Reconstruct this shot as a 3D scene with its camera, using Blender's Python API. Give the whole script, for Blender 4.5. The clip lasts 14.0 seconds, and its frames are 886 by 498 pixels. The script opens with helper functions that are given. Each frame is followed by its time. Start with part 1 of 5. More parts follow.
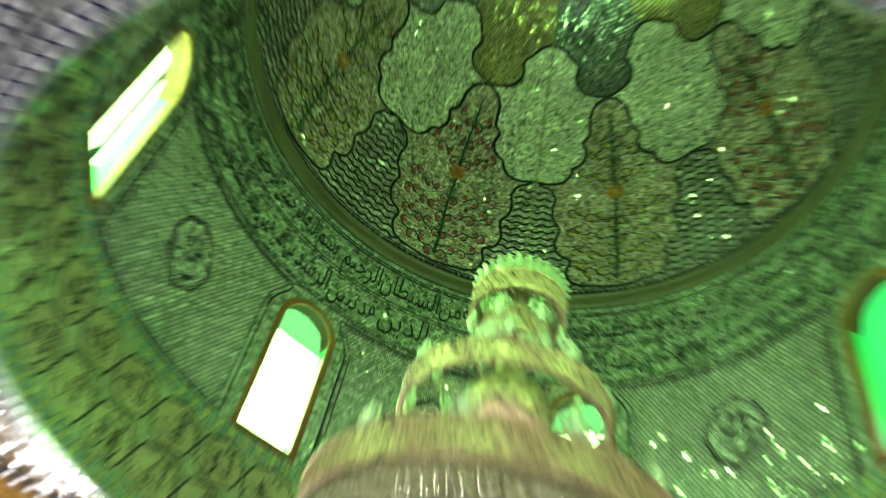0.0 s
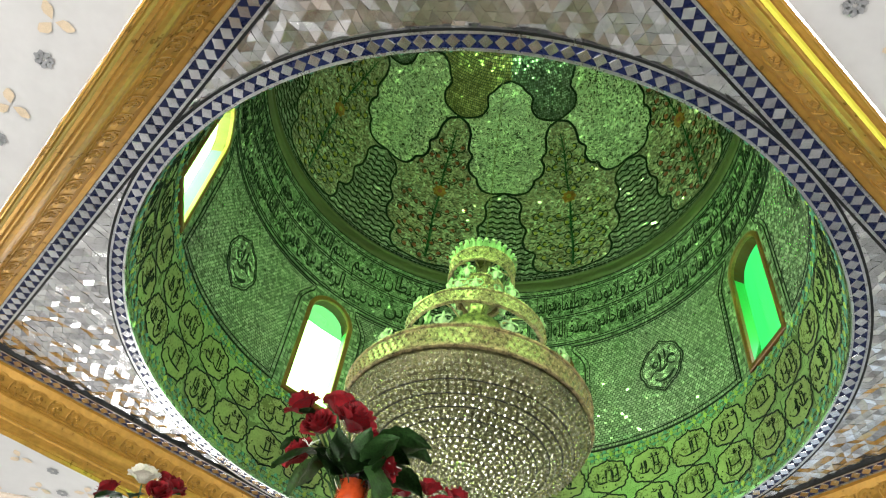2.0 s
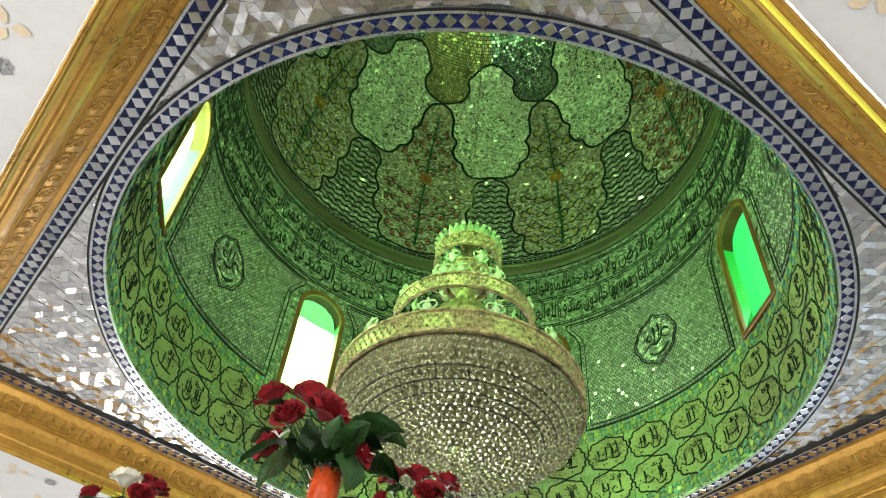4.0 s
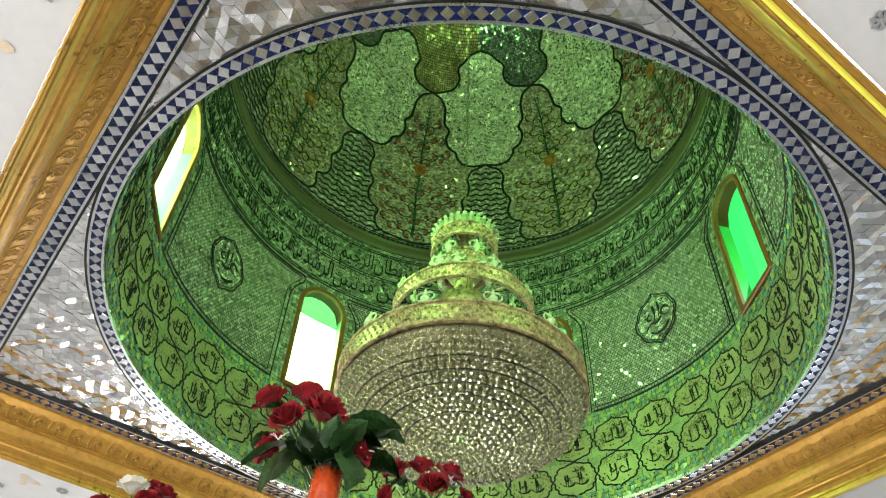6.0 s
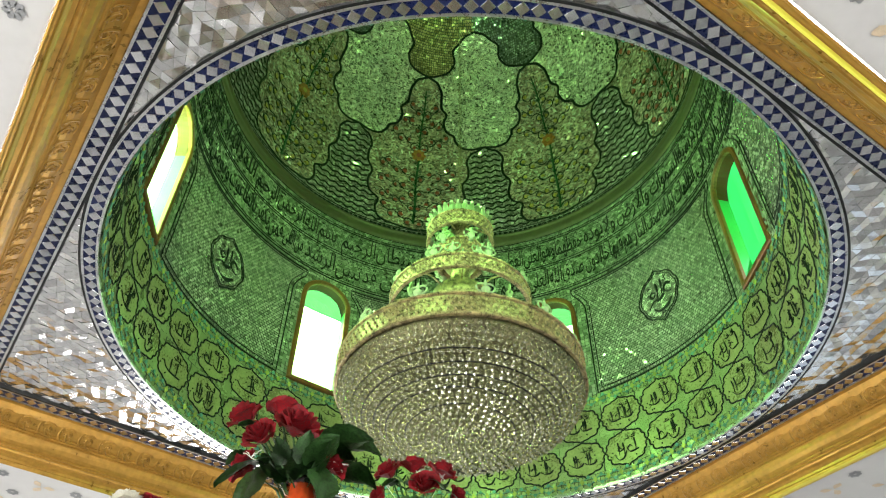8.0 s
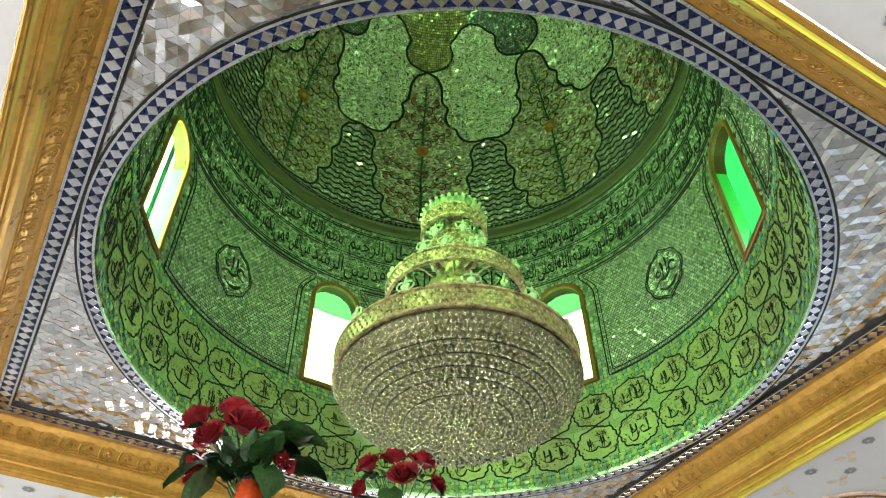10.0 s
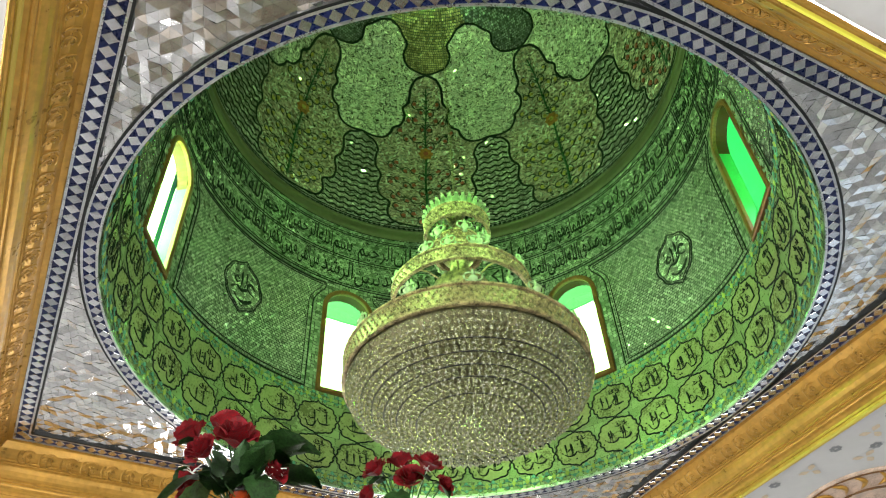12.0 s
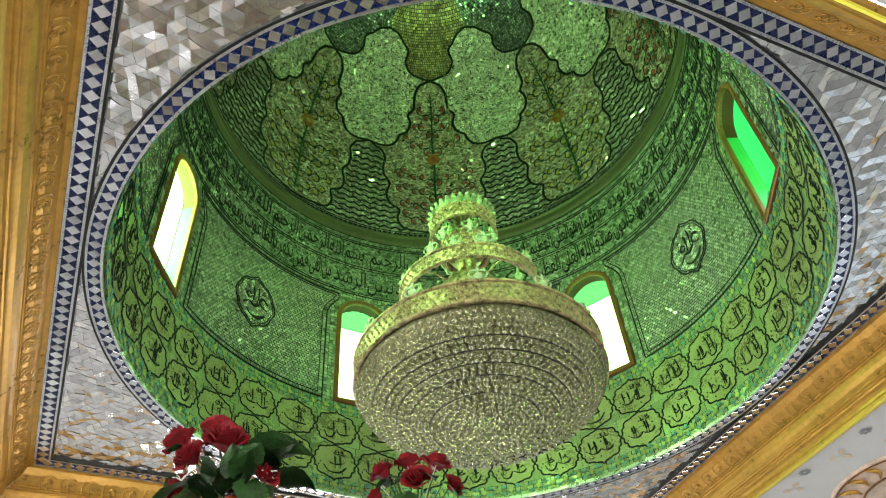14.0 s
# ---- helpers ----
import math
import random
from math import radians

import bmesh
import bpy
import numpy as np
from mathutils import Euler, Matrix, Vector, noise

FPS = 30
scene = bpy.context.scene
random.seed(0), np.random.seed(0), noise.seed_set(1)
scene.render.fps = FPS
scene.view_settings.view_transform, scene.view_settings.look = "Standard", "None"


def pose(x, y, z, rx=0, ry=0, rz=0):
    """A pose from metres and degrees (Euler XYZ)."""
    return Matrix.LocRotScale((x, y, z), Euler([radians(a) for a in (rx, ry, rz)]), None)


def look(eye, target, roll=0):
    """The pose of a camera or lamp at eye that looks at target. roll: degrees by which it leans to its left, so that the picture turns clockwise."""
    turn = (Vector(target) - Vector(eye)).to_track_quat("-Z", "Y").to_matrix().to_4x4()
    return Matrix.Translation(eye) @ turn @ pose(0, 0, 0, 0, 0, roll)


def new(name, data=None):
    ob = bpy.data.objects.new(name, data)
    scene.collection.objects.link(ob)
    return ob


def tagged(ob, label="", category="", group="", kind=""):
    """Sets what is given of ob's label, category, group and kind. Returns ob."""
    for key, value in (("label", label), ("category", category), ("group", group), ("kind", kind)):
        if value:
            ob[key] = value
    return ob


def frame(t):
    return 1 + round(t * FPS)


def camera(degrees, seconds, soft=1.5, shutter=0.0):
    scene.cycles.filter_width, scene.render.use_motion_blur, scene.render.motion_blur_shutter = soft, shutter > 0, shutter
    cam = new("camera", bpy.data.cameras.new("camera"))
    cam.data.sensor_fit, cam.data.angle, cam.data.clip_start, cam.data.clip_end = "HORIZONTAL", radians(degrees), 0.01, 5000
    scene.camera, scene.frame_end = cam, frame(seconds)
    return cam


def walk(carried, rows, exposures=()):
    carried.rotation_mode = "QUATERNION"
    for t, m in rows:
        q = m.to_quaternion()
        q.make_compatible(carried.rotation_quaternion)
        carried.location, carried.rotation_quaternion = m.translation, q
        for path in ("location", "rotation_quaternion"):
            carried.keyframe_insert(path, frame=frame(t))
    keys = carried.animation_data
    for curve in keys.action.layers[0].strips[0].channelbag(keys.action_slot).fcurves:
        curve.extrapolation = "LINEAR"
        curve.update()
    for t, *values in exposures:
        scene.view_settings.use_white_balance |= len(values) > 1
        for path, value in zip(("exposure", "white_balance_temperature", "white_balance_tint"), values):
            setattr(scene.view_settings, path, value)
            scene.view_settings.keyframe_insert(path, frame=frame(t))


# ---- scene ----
# ---- camera and walk ----
cam = camera(59.4, 14.0, soft=1.1, shutter=1.0)
PATH = [
    (0.0, pose(-0.515, -2.535, 2.856, 137.66, -9.67, -13.05)),
    (0.1, pose(-0.502, -2.756, 2.511, 138.24, -9.16, -12.60)),
    (0.2, pose(-0.494, -2.911, 2.249, 138.72, -8.76, -12.26)),
    (0.3, pose(-0.488, -3.020, 2.056, 139.10, -8.45, -12.02)),
    (0.4, pose(-0.487, -3.092, 1.917, 139.40, -8.21, -11.85)),
    (0.5, pose(-0.490, -3.141, 1.828, 139.60, -8.07, -11.80)),
    (0.7, pose(-0.471, -3.297, 1.697, 139.61, -8.02, -11.54)),
    (1.0, pose(-0.444, -3.452, 1.575, 139.54, -8.00, -11.20)),
    (1.5, pose(-0.426, -3.449, 1.564, 139.38, -7.19, -10.49)),
    (2.0, pose(-0.413, -3.432, 1.569, 139.25, -6.49, -9.67)),
    (2.5, pose(-0.397, -3.414, 1.578, 139.02, -5.82, -9.04)),
    (3.0, pose(-0.375, -3.406, 1.582, 138.76, -5.13, -8.43)),
    (3.5, pose(-0.351, -3.405, 1.584, 138.48, -4.48, -7.80)),
    (4.0, pose(-0.328, -3.406, 1.584, 138.26, -4.01, -7.14)),
    (6.5, pose(-0.283, -3.449, 1.589, 136.88, -1.76, -4.29)),
    (7.0, pose(-0.253, -3.465, 1.599, 136.51, -1.50, -3.59)),
    (7.5, pose(-0.222, -3.479, 1.615, 136.14, -1.21, -2.82)),
    (8.0, pose(-0.191, -3.486, 1.646, 135.60, -0.83, -2.18)),
    (10.5, pose(0.092, -3.512, 1.613, 135.16, 0.74, 3.46)),
    (11.0, pose(0.115, -3.505, 1.613, 135.20, 1.27, 4.38)),
    (11.5, pose(0.133, -3.497, 1.614, 135.30, 1.76, 5.30)),
    (12.0, pose(0.145, -3.484, 1.616, 135.42, 2.22, 6.22)),
    (12.5, pose(0.156, -3.467, 1.617, 135.55, 2.66, 7.15)),
    (13.0, pose(0.171, -3.448, 1.616, 135.74, 3.02, 8.04)),
    (13.5, pose(0.196, -3.425, 1.614, 135.98, 3.30, 8.94)),
    (14.0, pose(0.227, -3.401, 1.610, 136.31, 3.48, 9.80)),
]
walk(cam, PATH)

# ---- world and daylight ----
H = 4.5                      # height of the mirrored square and of the drum's lower rim
R = 2.0                      # inner radius of the drum
SQ = 32.7                    # turn of the mirrored square about the vertical
WIN = [3.2 + 60 * k for k in range(6)]          # middles of the drum windows
FLOWER = [11.0 + 45 * k for k in range(8)]      # middles of the dome's tree panels
Z_BASE = 2.88                # dome springing above the rim
DOME_H = 3.0

world = bpy.data.worlds.new("overcast_sky")
scene.world = world
world.use_nodes = True
wn = world.node_tree
sky = wn.nodes.new("ShaderNodeTexSky")
sky.sky_type = "NISHITA"
sky.sun_disc = False
sky.sun_elevation = radians(48)
sky.sun_rotation = radians(200)
wn.links.new(sky.outputs[0], wn.nodes["Background"].inputs[0])
wn.nodes["Background"].inputs[1].default_value = 0.12
scene.view_settings.exposure = 0.0


def area_lamp(name, m, w, h, power, color):
    d = bpy.data.lights.new(name, "AREA")
    d.shape, d.size, d.size_y, d.energy, d.color = "RECTANGLE", w, h, power, color
    ob = new(name, d)
    ob.matrix_world = m
    return ob


def polar(r, deg, z):
    return Vector((r * math.cos(radians(deg)), r * math.sin(radians(deg)), z))


# daylight behind the tinted panes of the six drum windows
WIN_POWER = [8, 52, 56, 135, 112, 60]
for w_deg, w_pow in zip(WIN, WIN_POWER):
    r_lamp = 2.2 if w_deg == WIN[0] else 2.42
    area_lamp("window_daylight", look(polar(r_lamp, w_deg, H + 1.36), polar(0, w_deg, H + (1.0 if w_deg == WIN[3] else 2.2))), 0.62, 1.3, w_pow, (1.0, 0.99, 0.96))


# ---- materials ----
def material(name, base, rough=0.5, metal=0.0, vary=0.12, scale=6.0, bump=0.0, bump_scale=60.0, per="", spec=0.5, trans=0.0, ior=1.45, base2=None, coat=0.0):
    """A principled material with two scales of noise on colour and roughness; per: 'island' or 'object' varies piece by piece."""
    m = bpy.data.materials.new(name)
    m.use_nodes = True
    nt = m.node_tree
    p = nt.nodes["Principled BSDF"]
    p.inputs["Metallic"].default_value = metal
    p.inputs["Specular IOR Level"].default_value = spec
    p.inputs["Transmission Weight"].default_value = trans
    p.inputs["IOR"].default_value = ior
    p.inputs["Coat Weight"].default_value = coat
    tc = nt.nodes.new("ShaderNodeTexCoord")
    n1 = nt.nodes.new("ShaderNodeTexNoise")
    n1.inputs["Scale"].default_value = scale
    n1.inputs["Detail"].default_value = 5
    nt.links.new(tc.outputs["Object"], n1.inputs["Vector"])
    n2 = nt.nodes.new("ShaderNodeTexNoise")
    n2.inputs["Scale"].default_value = scale * 9
    n2.inputs["Detail"].default_value = 3
    nt.links.new(tc.outputs["Object"], n2.inputs["Vector"])
    add = nt.nodes.new("ShaderNodeMath")
    add.operation = "ADD"
    nt.links.new(n1.outputs["Fac"], add.inputs[0])
    nt.links.new(n2.outputs["Fac"], add.inputs[1])
    fac = add.outputs[0]
    lo, hi = 0.7, 1.3
    if per:
        if per == "island":
            src = nt.nodes.new("ShaderNodeNewGeometry").outputs["Random Per Island"]
        else:
            src = nt.nodes.new("ShaderNodeObjectInfo").outputs["Random"]
        a2 = nt.nodes.new("ShaderNodeMath")
        a2.operation = "MULTIPLY_ADD"
        nt.links.new(src, a2.inputs[0])
        a2.inputs[1].default_value = 1.6
        nt.links.new(fac, a2.inputs[2])
        fac = a2.outputs[0]
        lo, hi = 0.9, 2.7
    mr = nt.nodes.new("ShaderNodeMapRange")
    mr.inputs["From Min"].default_value, mr.inputs["From Max"].default_value = lo, hi
    nt.links.new(fac, mr.inputs["Value"])
    mix = nt.nodes.new("ShaderNodeMix")
    mix.data_type = "RGBA"
    b2 = base2 or tuple(max(0, c * (1 - 2 * vary)) for c in base)
    mix.inputs[6].default_value = (*b2, 1)
    mix.inputs[7].default_value = (*[min(1, c * (1 + vary)) for c in base], 1)
    nt.links.new(mr.outputs[0], mix.inputs[0])
    nt.links.new(mix.outputs[2], p.inputs["Base Color"])
    rr = nt.nodes.new("ShaderNodeMapRange")
    rr.inputs["From Min"].default_value, rr.inputs["From Max"].default_value = 0.7, 1.3
    rr.inputs["To Min"].default_value, rr.inputs["To Max"].default_value = rough * 0.75, min(1, rough * 1.25)
    nt.links.new(add.outputs[0], rr.inputs["Value"])
    nt.links.new(rr.outputs[0], p.inputs["Roughness"])
    if bump:
        nb = nt.nodes.new("ShaderNodeTexNoise")
        nb.inputs["Scale"].default_value = bump_scale
        nb.inputs["Detail"].default_value = 4
        nt.links.new(tc.outputs["Object"], nb.inputs["Vector"])
        bp = nt.nodes.new("ShaderNodeBump")
        bp.inputs["Strength"].default_value = bump
        bp.inputs["Distance"].default_value = 0.01
        nt.links.new(nb.outputs["Fac"], bp.inputs["Height"])
        nt.links.new(bp.outputs[0], p.inputs["Normal"])
    return m


M_PLASTER = material("ceiling_plaster", (0.56, 0.553, 0.545), 0.55, vary=0.03, scale=2, bump=0.05)
M_WALL = material("room_wall", (0.50, 0.50, 0.50), 0.5, vary=0.06, scale=1.5, bump=0.05)
M_CARPET = material("floor_covering", (0.40, 0.40, 0.40), 0.9, vary=0.4, scale=1.2, bump=0.5, bump_scale=200, base2=(0.20, 0.19, 0.19))
M_GROUT = material("mosaic_bed", (0.05, 0.065, 0.045), 0.8, vary=0.2)
M_MIRROR = material("silver_mirror_shards", (0.93, 0.93, 0.93), 0.2, 1.0, per="island", base2=(0.68, 0.68, 0.69), scale=4)
M_TILEMIRROR = material("silver_mirror_tile", (0.78, 0.79, 0.82), 0.2, 1.0, per="object", base2=(0.55, 0.56, 0.60), scale=8)
M_GREENM = material("green_mirror_mosaic", (0.68, 0.76, 0.60), 0.22, 0.6, per="island", base2=(0.20, 0.30, 0.17), scale=2)
M_PANEL = material("green_panel_mosaic", (0.88, 0.94, 0.78), 0.17, 0.65, per="island", base2=(0.40, 0.48, 0.35), scale=2)
M_FIELD = material("pale_green_cartouche_field", (0.285, 0.345, 0.17), 0.3, 0.35, per="island", base2=(0.22, 0.275, 0.125), scale=3)
M_OLIVE = material("olive_cartouche_glass", (0.30, 0.31, 0.14), 0.3, 0.3, vary=0.15, scale=7, bump=0.08, bump_scale=30)
M_MEDAL = material("silver_medallion_glass", (0.62, 0.66, 0.56), 0.25, 0.7, vary=0.3, scale=20, bump=0.3, bump_scale=45)
M_DOMEM = material("dome_mirror_mosaic", (1.0, 0.76, 0.65), 0.16, 0.52, per="island", base2=(0.38, 0.28, 0.235), scale=2)
M_WAVE = material("wave_mirror_mosaic", (1.0, 0.90, 0.84), 0.16, 0.6, per="island", base2=(0.46, 0.41, 0.38), scale=2)
# white to near-black by piece: glints and dark reflections put into the colour
M_GLINT = material("painted_glint_fleck", (1.0, 0.90, 0.80), 0.14, 0.4, per="island", base2=(0.03, 0.028, 0.024), scale=2)
M_FIELD_PIECE = material("pale_green_field_piece", (0.285, 0.345, 0.17), 0.3, 0.35, per="object", base2=(0.22, 0.275, 0.125), scale=3)
M_PETAL_PIECE = material("petal_mirror_piece", (1.0, 0.92, 0.80), 0.24, 0.32, per="object", base2=(0.66, 0.59, 0.51), scale=2)
M_MIRROR_PIECE = material("silver_mirror_piece", (0.93, 0.93, 0.93), 0.2, 1.0, per="object", base2=(0.68, 0.68, 0.69), scale=4)
M_BLUE = material("cobalt_glass", (0.005, 0.013, 0.075), 0.3, 0.0, vary=0.3, scale=9)
M_BLACK = material("black_line", (0.01, 0.012, 0.012), 0.35, vary=0.2)
M_INK = material("dark_green_enamel", (0.003, 0.011, 0.005), 0.5, vary=0.3, scale=12, spec=0.25)
M_VINE = material("vine_green_enamel", (0.007, 0.062, 0.020), 0.3, vary=0.3, scale=12)
M_BOUGH = material("bough_green_enamel", (0.004, 0.020, 0.008), 0.4, vary=0.3, scale=12, spec=0.3)
M_SILVERLINE = material("silver_edge", (0.70, 0.71, 0.72), 0.3, 1.0, vary=0.1, scale=12)
M_GOLD = material("gold_painted_plaster", (0.50, 0.275, 0.05), 0.34, 0.45, vary=0.14, scale=3, bump=0.06, bump_scale=40)
M_GOLDM = material("gilt_metal", (0.48, 0.38, 0.20), 0.36, 0.55, vary=0.5, scale=30, bump=0.2, bump_scale=180)
M_WOOD = material("brown_window_wood", (0.16, 0.070, 0.015), 0.4, vary=0.25, scale=8, bump=0.1)
M_REVEAL = material("yellow_reveal_paint", (0.070, 0.0165, 0.0012), 0.6, vary=0.1)
M_JAMB = material("green_reveal_paint", (0.040, 0.37, 0.12), 0.6, vary=0.08)
M_COVE = material("green_painted_cove", (0.085, 0.082, 0.042), 0.45, 0.1, vary=0.12, scale=3)
M_RED = material("red_flower_enamel", (0.32, 0.06, 0.04), 0.35, vary=0.3, scale=20)
M_ORANGE = material("orange_flower_enamel", (0.34, 0.13, 0.03), 0.35, vary=0.3, scale=20)
M_YELLOW = material("yellow_flower_enamel", (0.36, 0.27, 0.06), 0.35, vary=0.3, scale=20)
M_BORDERY = material("yellow_border_glass", (0.34, 0.40, 0.08), 0.5, 0.0, per="object", vary=0.2, scale=9)
M_BORDERB = material("turquoise_border_glass", (0.10, 0.29, 0.22), 0.5, 0.0, per="object", vary=0.2, scale=9)
M_PETALM = material("petal_mirror_mosaic", (1.0, 0.92, 0.80), 0.24, 0.32, per="island", base2=(0.66, 0.59, 0.51), scale=2)
M_LATTICE = material("blue_lattice_mosaic", (0.72, 0.78, 0.80), 0.2, 0.7, per="island", base2=(0.07, 0.10, 0.10))
M_LATTICEY = material("yellow_lattice_mosaic", (0.74, 0.60, 0.34), 0.2, 0.5, per="island", base2=(0.30, 0.25, 0.12))
M_PETALGLASS = material("frosted_green_glass", (0.56, 0.72, 0.42), 0.22, 0.0, vary=0.06, trans=0.35, ior=1.45)
M_BASKET = material("tarnished_basket", (0.22, 0.205, 0.10), 0.4, 0.6, vary=0.4, scale=20)
M_CRYSTAL = material("crystal", (0.86, 0.92, 0.62), 0.02, 0.0, vary=0.04, scale=40, trans=0.95, ior=1.5)
M_DROP = material("cut_crystal_drop", (0.88, 0.90, 0.66), 0.05, 0.35, vary=0.06, scale=40, trans=0.5, ior=1.6)
M_ROSE = material("red_rose_cloth", (0.27, 0.004, 0.010), 0.75, vary=0.3, scale=30, bump=0.2, bump_scale=300)
M_ROSEW = material("white_rose_cloth", (0.75, 0.73, 0.62), 0.65, vary=0.1, scale=30, bump=0.2, bump_scale=300)
M_LEAF = material("leaf_cloth", (0.030, 0.088, 0.020), 0.42, vary=0.35, scale=18, bump=0.15, bump_scale=120)
M_SPRIG = material("white_sprig", (0.7, 0.68, 0.62), 0.6, vary=0.1)
M_VASE = material("orange_glass_vase", (0.62, 0.085, 0.02), 0.12, 0.0, vary=0.2, scale=10, trans=0.35, coat=0.5)
M_VASERIM = material("black_vase_rim", (0.02, 0.012, 0.01), 0.15, vary=0.2)
M_STAND = material("stand_wood", (0.40, 0.34, 0.28), 0.5, vary=0.25, scale=4, bump=0.1)
M_GREY = material("grey_floret_print", (0.28, 0.285, 0.29), 0.6, vary=0.15, scale=30)
M_PEACH = material("peach_leaf_print", (0.62, 0.50, 0.35), 0.6, vary=0.1, scale=30)
M_PINK = material("pink_gold_plaster", (0.62, 0.46, 0.36), 0.5, vary=0.2, scale=14, bump=0.2)


def pane_material(name, tint):
    m = bpy.data.materials.new(name)
    m.use_nodes = True
    nt = m.node_tree
    nt.nodes.remove(nt.nodes["Principled BSDF"])
    t = nt.nodes.new("ShaderNodeBsdfTransparent")
    nz = nt.nodes.new("ShaderNodeTexNoise")
    nz.inputs["Scale"].default_value = 3.0
    mixc = nt.nodes.new("ShaderNodeMix")
    mixc.data_type = "RGBA"
    mixc.inputs[6].default_value = (*[c * 0.92 for c in tint], 1)
    mixc.inputs[7].default_value = (*tint, 1)
    nt.links.new(nz.outputs["Fac"], mixc.inputs[0])
    nt.links.new(mixc.outputs[2], t.inputs[0])
    g = nt.nodes.new("ShaderNodeBsdfGlossy")
    g.inputs["Roughness"].default_value = 0.05
    mx = nt.nodes.new("ShaderNodeMixShader")
    mx.inputs[0].default_value = 0.05
    nt.links.new(t.outputs[0], mx.inputs[1])
    nt.links.new(g.outputs[0], mx.inputs[2])
    nt.links.new(mx.outputs[0], nt.nodes["Material Output"].inputs[0])
    return m


M_PANE = pane_material("green_glass", (0.40, 1.0, 0.27))
# darker tint that stands in for the green reveal showing under two arches
M_ARCHTINT = pane_material("dark_arch_tint", (0.02, 0.09, 0.022))


def glow(name, color, strength):
    m = bpy.data.materials.new(name)
    m.use_nodes = True
    p = m.node_tree.nodes["Principled BSDF"]
    p.inputs["Base Color"].default_value = (*color, 1)
    p.inputs["Emission Color"].default_value = (*color, 1)
    p.inputs["Emission Strength"].default_value = strength
    return m


M_SKY = glow("overcast_sky_glow", (1.0, 0.99, 1.0), 9.5)
# emissive green that stands in for the dimmer light behind the first pane
M_GREENGLOW = glow("green_backdrop_glow", (0.07, 0.64, 0.44), 0.64)
M_LED = glow("yellow_led", (0.80, 0.74, 0.09), 0.36)
M_DIMSTRIP = glow("dim_yellow_strip", (0.44, 0.31, 0.05), 0.04)

# ---- building helpers ----
rng = random.Random(7)


def part(name, bm, mat_, parent=None, label="", smooth=False):
    """Link a bmesh as one mesh object, under a thing or a part."""
    me = bpy.data.meshes.new(name)
    bm.normal_update()
    bm.to_mesh(me)
    bm.free()
    return part_mesh(name, me, mat_, parent, label, smooth)


def part_mesh(name, me, mat_, parent=None, label="", smooth=False):
    if not me.materials:
        for mm in (mat_ if isinstance(mat_, (list, tuple)) else [mat_]):
            me.materials.append(mm)
    if smooth:
        me.polygons.foreach_set("use_smooth", [True] * len(me.polygons))
    ob = new(name, me)
    if parent:
        ob.parent = parent
    if label:
        tagged(ob, label)
    return ob


def raw(name, verts, faces, mat_, parent=None, label="", smooth=False):
    me = bpy.data.meshes.new(name)
    me.from_pydata(verts, [], faces)
    me.update()
    return part_mesh(name, me, mat_, parent, label, smooth)


def empty(name, m, label, category, group=""):
    ob = new(name)
    ob.matrix_world = m
    return tagged(ob, label, category, group)


def box(bm, x0, x1, y0, y1, z0, z1, bevel=0.0):
    vs = [bm.verts.new(p) for p in ((x0, y0, z0), (x1, y0, z0), (x1, y1, z0), (x0, y1, z0), (x0, y0, z1), (x1, y0, z1), (x1, y1, z1), (x0, y1, z1))]
    fs = [bm.faces.new([vs[i] for i in f]) for f in ((3, 2, 1, 0), (4, 5, 6, 7), (0, 1, 5, 4), (1, 2, 6, 5), (2, 3, 7, 6), (3, 0, 4, 7))]
    if bevel:
        bmesh.ops.bevel(bm, geom=list({e for f in fs for e in f.edges}), offset=bevel, segments=2, affect="EDGES")


def lathe(bm, prof, n=48, closed=False, sweep=360.0, start=0.0):
    full = sweep >= 360
    cols = n if full else n + 1
    rings = [[bm.verts.new((r * math.cos(radians(start + sweep * i / n)), r * math.sin(radians(start + sweep * i / n)), z)) for i in range(cols)] for r, z in prof]
    pairs = list(zip(rings, rings[1:])) + ([(rings[-1], rings[0])] if closed else [])
    for a, b in pairs:
        for i in range(n):
            j = (i + 1) % cols
            bm.faces.new((a[i], a[j], b[j], b[i]))


def tube(bm, pts, r, n=6):
    """A round tube along points, tapering when r is a list."""
    pts = [Vector(p) for p in pts]
    rings = []
    for i, p in enumerate(pts):
        t = (pts[min(i + 1, len(pts) - 1)] - pts[max(i - 1, 0)]).normalized()
        a = t.orthogonal().normalized()
        b = t.cross(a)
        rad = r[i] if isinstance(r, (list, tuple)) else r
        rings.append([bm.verts.new(p + rad * (math.cos(2 * math.pi * k / n) * a + math.sin(2 * math.pi * k / n) * b)) for k in range(n)])
    for a, b in zip(rings, rings[1:]):
        for k in range(n):
            bm.faces.new((a[k], a[(k + 1) % n], b[(k + 1) % n], b[k]))
    bm.faces.new(rings[0][::-1])
    bm.faces.new(rings[-1])


def dome_r(z):
    d = min(max((z - Z_BASE) / DOME_H, 0), 1)
    return R * (1 - d ** 2.4) ** (1 / 2.4)


def wall_point(deg, z, off=0.0):
    """A point of the drum's or the dome's inner face, off metres in from it."""
    if z <= Z_BASE:
        return polar(R - off, deg, H + z)
    e = 0.004
    r0, r1 = dome_r(z - e), dome_r(min(z + e, Z_BASE + DOME_H - 1e-4))
    n = Vector((-(2 * e), (r1 - r0))).normalized()          # inward and down
    r = dome_r(z) + n.x * off
    return polar(max(r, 0.001), deg, H + z + n.y * off)


